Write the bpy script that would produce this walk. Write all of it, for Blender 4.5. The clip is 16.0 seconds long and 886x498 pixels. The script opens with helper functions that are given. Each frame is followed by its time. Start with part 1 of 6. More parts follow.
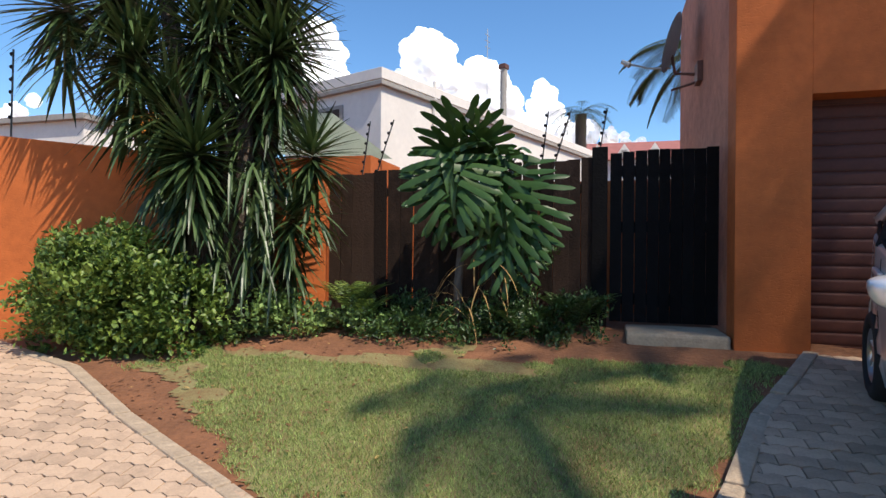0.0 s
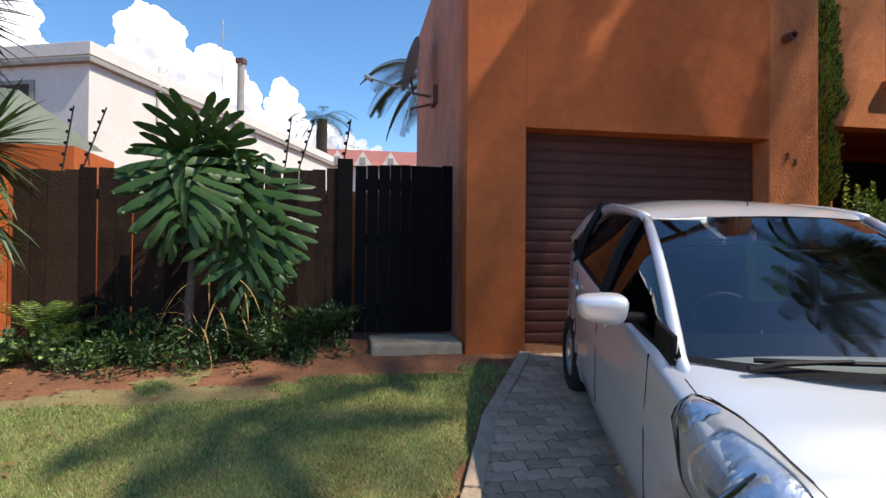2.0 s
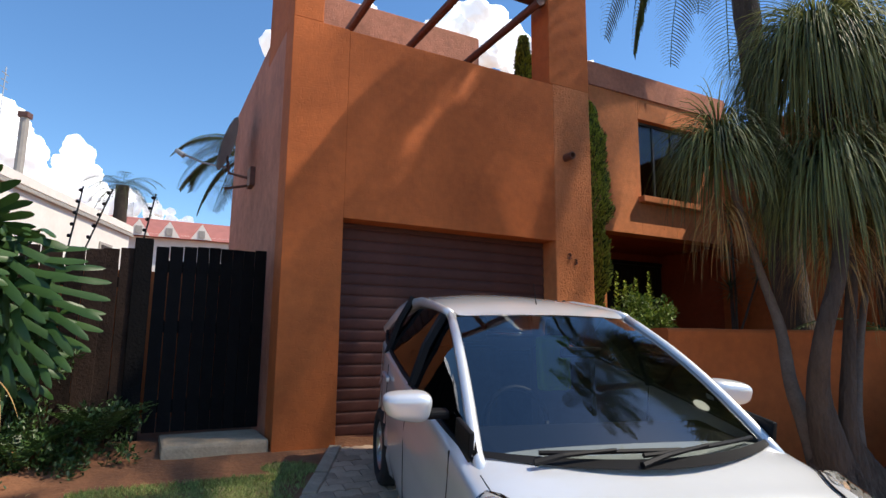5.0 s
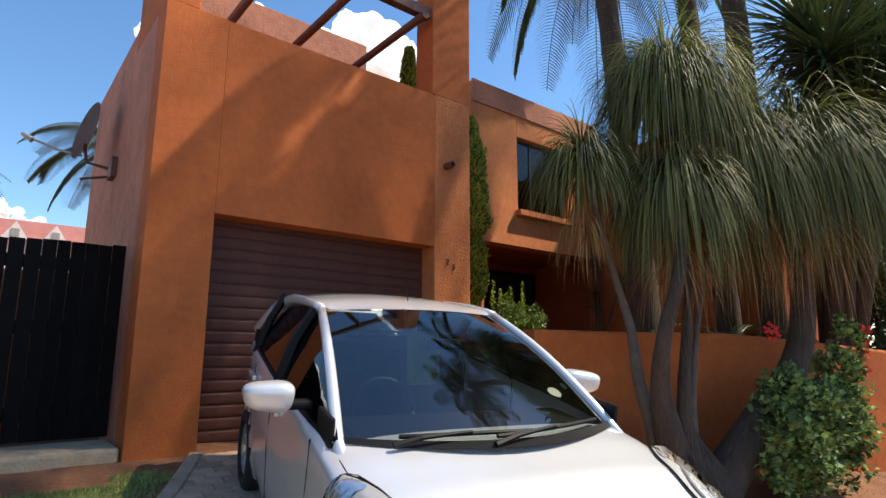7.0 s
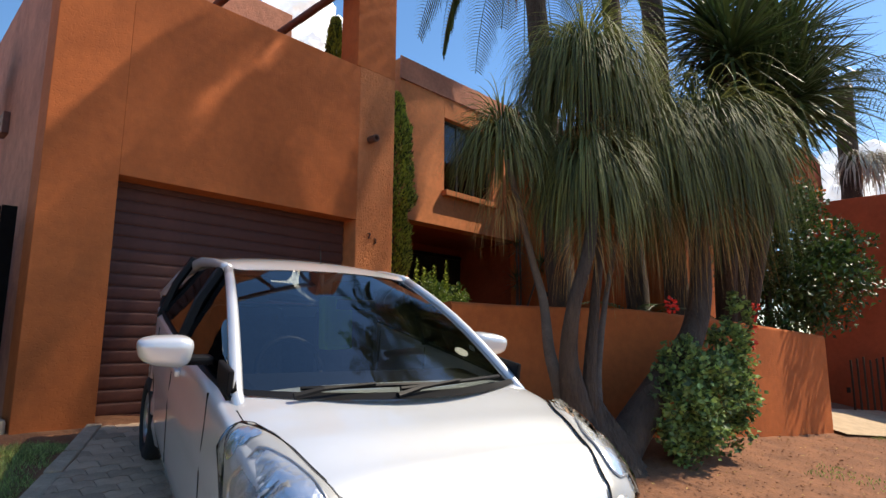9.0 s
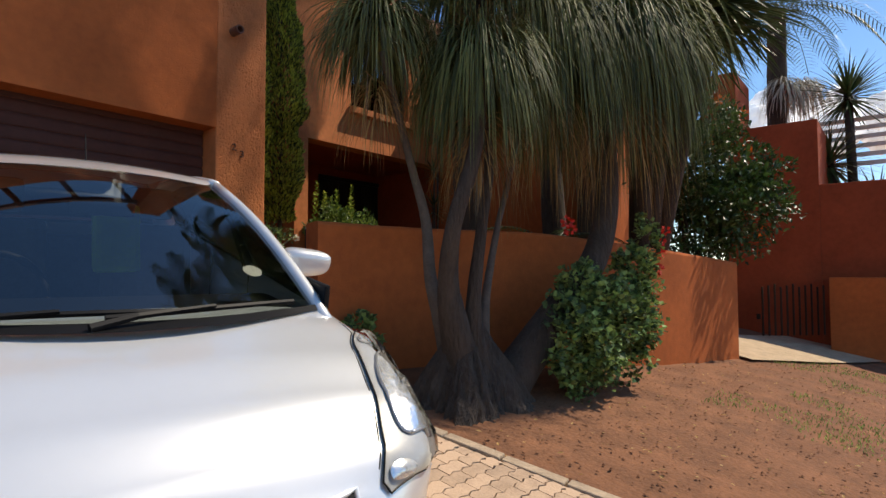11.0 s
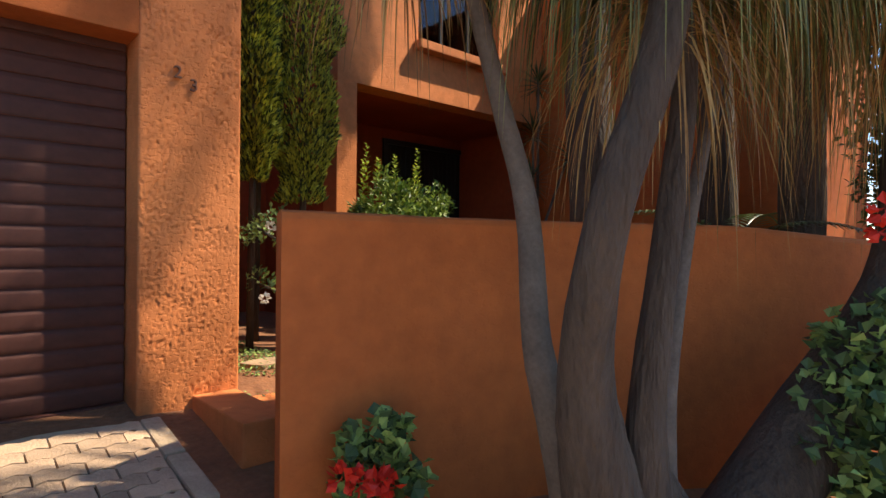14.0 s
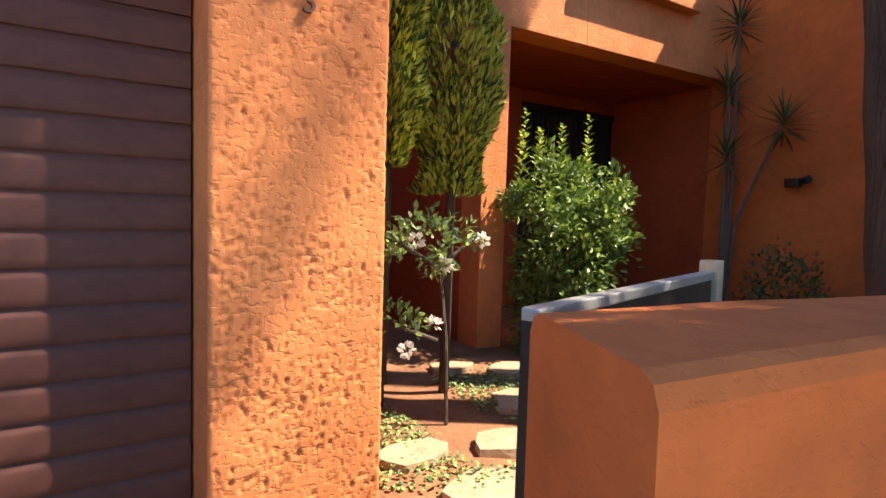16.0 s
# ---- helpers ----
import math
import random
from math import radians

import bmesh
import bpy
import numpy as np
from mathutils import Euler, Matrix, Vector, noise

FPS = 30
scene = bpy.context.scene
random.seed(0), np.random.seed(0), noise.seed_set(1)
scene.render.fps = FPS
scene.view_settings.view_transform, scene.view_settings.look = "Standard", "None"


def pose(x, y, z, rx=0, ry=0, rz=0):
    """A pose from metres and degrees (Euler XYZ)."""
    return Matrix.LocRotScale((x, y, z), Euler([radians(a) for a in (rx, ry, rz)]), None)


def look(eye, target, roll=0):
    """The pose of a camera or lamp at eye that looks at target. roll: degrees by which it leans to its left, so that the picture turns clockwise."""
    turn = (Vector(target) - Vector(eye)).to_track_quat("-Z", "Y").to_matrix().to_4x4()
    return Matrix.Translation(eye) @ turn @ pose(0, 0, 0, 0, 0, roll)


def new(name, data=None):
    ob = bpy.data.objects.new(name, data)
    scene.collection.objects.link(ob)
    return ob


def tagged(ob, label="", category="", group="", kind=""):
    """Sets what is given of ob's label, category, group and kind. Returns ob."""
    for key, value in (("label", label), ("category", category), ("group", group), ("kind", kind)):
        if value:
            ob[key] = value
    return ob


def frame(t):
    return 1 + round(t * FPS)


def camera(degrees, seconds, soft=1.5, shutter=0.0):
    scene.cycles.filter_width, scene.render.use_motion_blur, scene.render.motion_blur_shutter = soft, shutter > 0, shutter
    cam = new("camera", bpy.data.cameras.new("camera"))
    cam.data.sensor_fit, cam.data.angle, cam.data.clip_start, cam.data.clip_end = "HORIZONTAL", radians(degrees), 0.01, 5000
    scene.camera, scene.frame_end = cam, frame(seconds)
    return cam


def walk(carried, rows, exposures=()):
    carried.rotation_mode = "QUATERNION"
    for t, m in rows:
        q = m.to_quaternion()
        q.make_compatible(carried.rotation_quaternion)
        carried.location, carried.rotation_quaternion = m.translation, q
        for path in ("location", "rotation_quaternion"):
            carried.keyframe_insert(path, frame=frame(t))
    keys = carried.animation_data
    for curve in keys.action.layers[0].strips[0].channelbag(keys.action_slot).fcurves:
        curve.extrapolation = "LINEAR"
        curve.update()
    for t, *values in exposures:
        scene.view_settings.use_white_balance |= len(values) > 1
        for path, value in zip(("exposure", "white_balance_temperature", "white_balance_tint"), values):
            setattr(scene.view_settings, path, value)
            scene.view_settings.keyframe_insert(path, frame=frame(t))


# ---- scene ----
from mathutils.bvhtree import BVHTree

cam = camera(75.54, 16.0)
ROWS = [
    (0.0, -1.606, -5.269, 0.749, 0.24, -0.62, 15.85),
    (0.5, -1.661, -5.187, 0.770, 0.21, -0.73, 11.33),
    (1.0, -1.701, -5.123, 0.790, 0.26, -0.77, 4.43),
    (1.5, -1.685, -5.101, 0.811, 0.43, -0.63, -2.95),
    (2.0, -1.667, -5.130, 0.837, 0.80, -0.52, -9.81),
    (2.5, -1.660, -5.143, 0.864, 1.76, -0.45, -14.45),
    (3.0, -1.659, -5.139, 0.890, 3.23, -0.43, -17.38),
    (3.5, -1.657, -5.153, 0.920, 5.00, -0.32, -19.64),
    (4.0, -1.661, -5.160, 0.938, 6.88, -0.39, -21.90),
    (6.5, -1.598, -5.274, 0.848, 10.26, -0.29, -36.73),
    (7.0, -1.585, -5.278, 0.808, 10.30, -0.24, -39.08),
    (7.5, -1.571, -5.285, 0.770, 10.28, -0.30, -40.99),
    (8.0, -1.561, -5.300, 0.740, 10.13, -0.29, -42.65),
    (8.5, -1.550, -5.320, 0.706, 9.74, -0.23, -44.32),
    (9.0, -1.506, -5.352, 0.665, 8.97, -0.36, -46.15),
    (9.5, -1.373, -5.404, 0.621, 7.10, -0.12, -47.98),
    (10.0, -1.184, -5.466, 0.566, 4.90, -0.23, -49.78),
    (12.5, 0.857, -4.581, 0.683, 1.54, 0.08, -51.74),
    (13.0, 1.174, -4.210, 0.757, 1.11, -0.43, -49.85),
    (13.5, 1.469, -3.833, 0.838, 0.43, -0.46, -47.46),
    (14.0, 1.701, -3.453, 0.900, -0.09, -0.49, -42.17),
    (14.5, 1.895, -3.027, 0.967, -0.85, -0.53, -38.04),
    (15.0, 2.044, -2.591, 1.020, -1.57, -0.57, -34.49),
    (15.5, 2.127, -2.142, 1.118, -2.78, -1.24, -32.94),
    (16.0, 2.240, -1.757, 1.198, -3.66, -1.62, -32.76),
]
walk(cam, [(t, pose(x, y, z, 90 + pitch, roll, yaw)) for t, x, y, z, pitch, roll, yaw in ROWS],
     [(0, 0.12, 7100, 10), (2, 0.22, 7100, 10), (4, 0.1, 7100, 10), (6.5, 0.4, 7700, 10), (8.5, 0.36, 7800, 10), (10, 0.0, 7700, 10), (12.3, -0.15, 8000, 10), (13.0, 0.2, 8100, 10), (13.5, 0.6, 8200, 10), (14, 0.85, 8200, 10), (15, 1.2, 8000, 10), (16, 1.8, 7900, 10)])

# ---- sky, sun ----
SUN = Vector((0.55, -0.31, 0.86)).normalized()      # towards the sun
world = bpy.data.worlds.new("sky")
scene.world = world
world.use_nodes = True
wn = world.node_tree
sky = wn.nodes.new("ShaderNodeTexSky")
sky.sky_type = "NISHITA"
sky.sun_disc = False
sky.sun_elevation = math.asin(SUN.z)
sky.sun_rotation = math.atan2(SUN.x, SUN.y)
sky.altitude = 300
sky.air_density = 1.0
sky.dust_density = 0.3
sky.ozone_density = 6.0
wn.nodes["Background"].inputs["Strength"].default_value = 0.15
hs = wn.nodes.new("ShaderNodeHueSaturation")
hs.inputs["Saturation"].default_value = 1.14
hs.inputs["Value"].default_value = 1.35
wn.links.new(sky.outputs["Color"], hs.inputs["Color"])
wn.links.new(hs.outputs["Color"], wn.nodes["Background"].inputs["Color"])
sun = new("sun", bpy.data.lights.new("sun", "SUN"))
sun.data.energy = 5.0
sun.data.angle = radians(0.55)
sun.data.color = (1.0, 0.95, 0.87)
sun.matrix_world = look(SUN * 30, (0, 0, 0))
scene.view_settings.exposure = 0.0


# ---- materials ----
def mat(name, color, rough=0.7, metal=0.0, var=0.25, scale=6.0, bump=0.0, bscale=60.0, second=None, coat=0.0, spec=0.5, island=0.0, objrand=0.0, trans=0.0):
    """Principled surface with variation at two scales, and fine relief."""
    m = bpy.data.materials.new(name)
    m.use_nodes = True
    nt = m.node_tree
    b = nt.nodes["Principled BSDF"]
    b.inputs["Roughness"].default_value = rough
    b.inputs["Metallic"].default_value = metal
    b.inputs["Coat Weight"].default_value = coat
    b.inputs["Specular IOR Level"].default_value = spec
    co = nt.nodes.new("ShaderNodeTexCoord")
    n1 = nt.nodes.new("ShaderNodeTexNoise")
    n1.inputs["Scale"].default_value = scale
    n1.inputs["Detail"].default_value = 6
    n1.inputs["Roughness"].default_value = 0.65
    nt.links.new(co.outputs["Object"], n1.inputs["Vector"])
    n2 = nt.nodes.new("ShaderNodeTexNoise")
    n2.inputs["Scale"].default_value = scale * 9
    n2.inputs["Detail"].default_value = 3
    nt.links.new(co.outputs["Object"], n2.inputs["Vector"])
    add = nt.nodes.new("ShaderNodeMath")
    add.operation = "MULTIPLY_ADD"
    nt.links.new(n2.outputs["Fac"], add.inputs[0])
    add.inputs[1].default_value = 0.45
    nt.links.new(n1.outputs["Fac"], add.inputs[2])
    val = add.outputs[0]
    for amount, socket in ((island, ("ShaderNodeNewGeometry", "Random Per Island")), (objrand, ("ShaderNodeObjectInfo", "Random"))):
        if amount:
            g = nt.nodes.new(socket[0])
            ma = nt.nodes.new("ShaderNodeMath")
            ma.operation = "MULTIPLY_ADD"
            nt.links.new(g.outputs[socket[1]], ma.inputs[0])
            ma.inputs[1].default_value = amount
            nt.links.new(val, ma.inputs[2])
            sub = nt.nodes.new("ShaderNodeMath")
            sub.operation = "SUBTRACT"
            nt.links.new(ma.outputs[0], sub.inputs[0])
            sub.inputs[1].default_value = amount / 2
            val = sub.outputs[0]
    ramp = nt.nodes.new("ShaderNodeValToRGB")
    nt.links.new(val, ramp.inputs["Fac"])
    lo = second or tuple(c * (1 - var) for c in color)
    ramp.color_ramp.elements[0].position, ramp.color_ramp.elements[1].position = 0.45, 1.0
    ramp.color_ramp.elements[0].color = (*lo, 1)
    ramp.color_ramp.elements[1].color = (*[min(1, c * (1 + var * 0.6)) for c in color], 1)
    nt.links.new(ramp.outputs["Color"], b.inputs["Base Color"])
    if bump:
        n3 = nt.nodes.new("ShaderNodeTexNoise")
        n3.inputs["Scale"].default_value = bscale
        n3.inputs["Detail"].default_value = 4
        nt.links.new(co.outputs["Object"], n3.inputs["Vector"])
        bp = nt.nodes.new("ShaderNodeBump")
        bp.inputs["Strength"].default_value = min(1, bump)
        bp.inputs["Distance"].default_value = 0.012
        nt.links.new(n3.outputs["Fac"], bp.inputs["Height"])
        nt.links.new(bp.outputs["Normal"], b.inputs["Normal"])
    if trans:
        tr = nt.nodes.new("ShaderNodeBsdfTranslucent")
        nt.links.new(ramp.outputs["Color"], tr.inputs["Color"])
        mx = nt.nodes.new("ShaderNodeMixShader")
        mx.inputs[0].default_value = trans
        nt.links.new(b.outputs[0], mx.inputs[1])
        nt.links.new(tr.outputs[0], mx.inputs[2])
        nt.links.new(mx.outputs[0], nt.nodes["Material Output"].inputs["Surface"])
    return m


def plaster_mat(name, color, pits, stain=0.3, depth=0.012):
    """Painted render: broad fading, fine grain, and dragged pits."""
    m = mat(name, color, 0.82, var=stain, scale=1.3, spec=0.25)
    nt = m.node_tree
    b = nt.nodes["Principled BSDF"]
    co = nt.nodes["Texture Coordinate"]
    mp = nt.nodes.new("ShaderNodeMapping")
    mp.inputs["Scale"].default_value = (1, 1, 1.5)
    nt.links.new(co.outputs["Object"], mp.inputs["Vector"])
    a = nt.nodes.new("ShaderNodeTexNoise")
    a.inputs["Scale"].default_value = 36
    a.inputs["Detail"].default_value = 5
    a.inputs["Distortion"].default_value = 0.15
    nt.links.new(mp.outputs[0], a.inputs["Vector"])
    r = nt.nodes.new("ShaderNodeValToRGB")
    r.color_ramp.elements[0].position, r.color_ramp.elements[1].position = 0.34, 0.47
    nt.links.new(a.outputs["Fac"], r.inputs["Fac"])
    n = nt.nodes.new("ShaderNodeTexNoise")
    n.inputs["Scale"].default_value = 150
    nt.links.new(co.outputs["Object"], n.inputs["Vector"])
    s = nt.nodes.new("ShaderNodeMath")
    s.operation = "MULTIPLY_ADD"
    nt.links.new(n.outputs["Fac"], s.inputs[0])
    s.inputs[1].default_value = 0.12
    nt.links.new(r.outputs["Color"], s.inputs[2])
    bp = nt.nodes.new("ShaderNodeBump")
    bp.inputs["Strength"].default_value = pits
    bp.inputs["Distance"].default_value = depth
    nt.links.new(s.outputs[0], bp.inputs["Height"])
    nt.links.new(bp.outputs["Normal"], b.inputs["Normal"])
    return m


def glass_mat(name, tint=(1, 1, 1), rough=0.0, ior=1.5):
    m = bpy.data.materials.new(name)
    m.use_nodes = True
    nt = m.node_tree
    nt.nodes.remove(nt.nodes["Principled BSDF"])
    g = nt.nodes.new("ShaderNodeBsdfGlossy")
    g.inputs["Roughness"].default_value = rough
    t = nt.nodes.new("ShaderNodeBsdfTransparent")
    t.inputs["Color"].default_value = (*tint, 1)
    f = nt.nodes.new("ShaderNodeFresnel")
    f.inputs["IOR"].default_value = ior
    mx = nt.nodes.new("ShaderNodeMixShader")
    nt.links.new(f.outputs[0], mx.inputs[0])
    nt.links.new(t.outputs[0], mx.inputs[1])
    nt.links.new(g.outputs[0], mx.inputs[2])
    nt.links.new(mx.outputs[0], nt.nodes["Material Output"].inputs["Surface"])
    return m


ORANGE = (0.50, 0.128, 0.035)
PLASTER = plaster_mat("orange plaster", ORANGE, 0.25)
PLASTER_ROUGH = plaster_mat("pitted orange plaster", (0.60, 0.195, 0.070), 0.35, depth=0.012)
# Orange plaster darkened to red-brown where porch, recess and far wall lie in shade.
PLASTER_SHADED = plaster_mat("shade-darkened red-brown plaster", (0.36, 0.072, 0.026), 0.3)
PLASTER_SALMON = plaster_mat("faded salmon plaster", (0.50, 0.20, 0.125), 0.5, 0.4)
WHITEWALL = mat("off-white wall paint", (0.72, 0.66, 0.60), 0.85, var=0.12, scale=0.8)
GREYTRIM = mat("grey coping and shadow strip", (0.32, 0.29, 0.26), 0.8, var=0.2)
SHUTTER = mat("brown painted steel", (0.100, 0.036, 0.027), 0.65, spec=0.25, var=0.3, scale=3)
DARKWOOD = mat("black-stained timber", (0.007, 0.006, 0.006), 0.9, spec=0.15, var=0.5, scale=9, bump=0.5, bscale=40, objrand=0.5)
BROWNWOOD = mat("weathered brown timber", (0.034, 0.019, 0.013), 0.9, spec=0.2, var=0.55, scale=7, bump=0.6, bscale=45, objrand=0.8)
SOIL = mat("red soil", (0.215, 0.088, 0.040), 0.95, var=0.45, scale=3.5, bump=1.0, bscale=28)
GRASSBASE = mat("thin lawn soil", (0.20, 0.185, 0.075), 0.95, var=0.45, scale=2.6, bump=1.0, bscale=40, second=(0.16, 0.085, 0.035))
GRASS = mat("grass blades", (0.33, 0.40, 0.13), 0.7, var=0.5, scale=1.2, island=0.9, second=(0.12, 0.18, 0.045), trans=0.3)
PAVER = mat("concrete paver", (0.46, 0.315, 0.215), 0.9, var=0.3, scale=7, bump=0.5, bscale=70, objrand=0.55, island=0.5)
JOINT = mat("sandy joint", (0.14, 0.085, 0.055), 0.95, var=0.3, bump=0.6, scale=9)
KERB = mat("worn concrete edging", (0.40, 0.30, 0.21), 0.95, var=0.35, scale=8, bump=0.9, bscale=30)
CONCRETE = mat("buff concrete", (0.50, 0.37, 0.24), 0.95, var=0.3, scale=5, bump=0.6, bscale=40)
STONE = mat("flat brown stone", (0.36, 0.24, 0.15), 0.9, var=0.4, scale=5, bump=0.8, bscale=25)
BARK = mat("grey-brown bark", (0.075, 0.052, 0.038), 0.95, var=0.5, scale=6, bump=1.0, bscale=22)
_nt = BARK.node_tree
_mp = _nt.nodes.new("ShaderNodeMapping")
_mp.inputs["Scale"].default_value = (1.6, 1.6, 0.35)
_nt.links.new(_nt.nodes["Texture Coordinate"].outputs["Object"], _mp.inputs["Vector"])
for _n in ("Noise Texture", "Noise Texture.001", "Noise Texture.002"):
    _nt.links.new(_mp.outputs[0], _nt.nodes[_n].inputs["Vector"])
_nt.nodes["Bump"].inputs["Distance"].default_value = 0.04
BARKPALE = mat("pale smooth bark", (0.125, 0.095, 0.075), 0.9, var=0.45, scale=7, bump=0.7, bscale=30)
LEAF_PONY = mat("grass-green strap leaf", (0.19, 0.205, 0.065), 0.55, var=0.35, scale=2, island=0.8, second=(0.052, 0.070, 0.024), trans=0.33)
LEAF_DRY = mat("dry straw leaf", (0.42, 0.27, 0.10), 0.75, var=0.45, scale=3, island=0.8, second=(0.20, 0.095, 0.035), trans=0.3)
LEAF_YUCCA = mat("stiff yucca leaf", (0.065, 0.105, 0.035), 0.40, var=0.35, scale=2, island=0.7, second=(0.026, 0.050, 0.016), trans=0.12)
LEAF_BROAD = mat("glossy broad leaf", (0.040, 0.085, 0.022), 0.42, spec=0.35, var=0.3, scale=3, objrand=0.5, second=(0.030, 0.075, 0.018), trans=0.15)
LEAF_HEDGE = mat("hedge leaf", (0.17, 0.235, 0.045), 0.5, var=0.4, scale=2, island=0.9, second=(0.050, 0.105, 0.020), trans=0.25)
LEAF_DARK = mat("dark shrub leaf", (0.050, 0.100, 0.024), 0.45, var=0.4, scale=2, island=0.9, second=(0.018, 0.045, 0.010), trans=0.2)
LEAF_GREY = mat("grey-green leaf", (0.24, 0.35, 0.10), 0.6, var=0.4, scale=2, island=0.9, second=(0.055, 0.098, 0.035), trans=0.25)
LEAF_YELLOW = mat("yellow-green leaf", (0.30, 0.34, 0.045), 0.55, var=0.4, scale=2, island=0.9, second=(0.10, 0.17, 0.022), trans=0.3)
LEAF_CYPRESS = mat("cypress spray", (0.40, 0.46, 0.06), 0.7, var=0.4, scale=2, island=0.9, second=(0.030, 0.062, 0.012), trans=0.2)
PETAL_RED = mat("red petal", (0.70, 0.030, 0.015), 0.6, var=0.25, trans=0.2)
PETAL_WHITE = mat("white petal", (0.80, 0.76, 0.68), 0.6, var=0.08, trans=0.2)
PETAL_ORANGE = mat("orange petal", (0.72, 0.16, 0.025), 0.6, var=0.2, trans=0.2)
SILVER = mat("silver car paint", (0.72, 0.73, 0.74), 0.36, metal=0.42, var=0.03, scale=2, coat=1.0)
SILVER.node_tree.nodes["Principled BSDF"].inputs["Coat Roughness"].default_value = 0.03
BLACKPLASTIC = mat("black plastic", (0.006, 0.006, 0.007), 0.55, spec=0.2, var=0.2)
RUBBER = mat("tyre rubber", (0.016, 0.016, 0.017), 0.85, var=0.3, scale=20)
ALLOY = mat("alloy", (0.55, 0.55, 0.56), 0.3, metal=0.9, var=0.1)
CHROME = mat("chrome", (0.80, 0.80, 0.82), 0.08, metal=1.0, var=0.03)
SEATCLOTH = mat("grey cabin cloth", (0.10, 0.10, 0.105), 0.9, var=0.3)
GREENCLOTH = mat("lime green cloth", (0.22, 0.46, 0.03), 0.8, var=0.2)
GLASS_CAR = glass_mat("car glass", (0.44, 0.52, 0.54), ior=2.3)
GLASS_DARK = glass_mat("tinted car glass", (0.035, 0.04, 0.042), ior=1.8)
GLASS_LAMP = glass_mat("lamp cover glass", (0.96, 0.97, 0.98), ior=1.3)
GLASS_WINDOW = glass_mat("window glass", (0.6, 0.65, 0.65))
DISHGREY = mat("grey dish paint", (0.46, 0.45, 0.43), 0.6, var=0.2, scale=6)
STEEL = mat("rusty painted steel", (0.16, 0.07, 0.05), 0.6, metal=0.3, var=0.4, scale=20)
GALV = mat("galvanised steel", (0.42, 0.42, 0.41), 0.45, metal=0.7, var=0.2, scale=10)
BLACKSTEEL = mat("black steel", (0.012, 0.012, 0.012), 0.45, var=0.3)
# Near-black colour that stands in for unlit rooms behind bars and panes.
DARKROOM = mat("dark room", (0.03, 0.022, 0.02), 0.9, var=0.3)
ROOFRED = mat("red roof tile", (0.34, 0.12, 0.10), 0.8, var=0.25, scale=1.5, bump=0.5, bscale=6)
ROOFGREEN = mat("pale green sheet roof", (0.36, 0.42, 0.33), 0.6, var=0.15)
CLOUDWHITE = mat("faintly glowing cloud white", (0.93, 0.94, 0.96), 1.0, var=0.03, scale=0.05, spec=0.0)
# A weak bluish glow is added to brighten the puffs beyond their sunlight.
_b = CLOUDWHITE.node_tree.nodes["Principled BSDF"]
_b.inputs["Emission Color"].default_value = (0.85, 0.90, 1.0, 1)
_b.inputs["Emission Strength"].default_value = 0.42


# ---- mesh helpers ----
def link_mesh(name, me, material, parent=None):
    if material is not None and not me.materials:
        me.materials.append(material)
    ob = new(name, me)
    if parent is not None:
        ob.parent = parent
    return ob


def part(name, bm, material, parent=None, label="", smooth=False):
    me = bpy.data.meshes.new(name)
    bm.to_mesh(me)
    bm.free()
    if smooth:
        me.shade_smooth()
    ob = link_mesh(name, me, material, parent)
    if label:
        tagged(ob, label)
    return ob


def thing(name, label, category, group="", at=None, kind=""):
    e = new(name)
    e.empty_display_size = 0.1
    if at is not None:
        e.matrix_basis = at if isinstance(at, Matrix) else Matrix.Translation(at)
    return tagged(e, label, category, group, kind)


def box(bm, x0, y0, z0, x1, y1, z1, bevel=0.0, m=None):
    """One box from corner to corner, its edges rounded by bevel."""
    vs = [bm.verts.new(Vector((x, y, z))) for x in (x0, x1) for y in (y0, y1) for z in (z0, z1)]
    fs = [bm.faces.new([vs[i] for i in q]) for q in ((0, 1, 3, 2), (4, 6, 7, 5), (0, 4, 5, 1), (2, 3, 7, 6), (0, 2, 6, 4), (1, 5, 7, 3))]
    if bevel:
        es = {e for f in fs for e in f.edges}
        out = bmesh.ops.bevel(bm, geom=list(es), offset=bevel, segments=2, affect="EDGES", profile=0.6)
        vs = list({v for f in out["faces"] for v in f.verts} | {v for v in vs if v.is_valid})
    if m is not None:
        bmesh.ops.transform(bm, matrix=m, verts=[v for v in vs if v.is_valid])
    return vs


def boxes(*rows, bevel=0.0):
    bm = bmesh.new()
    for r in rows:
        box(bm, *r, bevel=bevel)
    return bm


def tube(bm, pts, radii, n=8, cap=True):
    """A round limb along pts with a radius at each."""
    rings = []
    pts = [Vector(p) for p in pts]
    for i, p in enumerate(pts):
        d = (pts[min(i + 1, len(pts) - 1)] - pts[max(i - 1, 0)]).normalized()
        u = d.orthogonal().normalized() if i == 0 else (u - d * u.dot(d)).normalized()
        w = d.cross(u)
        r = radii[i] if hasattr(radii, "__len__") else radii
        rings.append([bm.verts.new(p + (u * math.cos(a) + w * math.sin(a)) * r) for a in (2 * math.pi * k / n for k in range(n))])
    for a, b in zip(rings, rings[1:]):
        for k in range(n):
            bm.faces.new((a[k], a[(k + 1) % n], b[(k + 1) % n], b[k]))
    if cap:
        bm.faces.new(rings[0][::-1])
        bm.faces.new(rings[-1])
    return rings


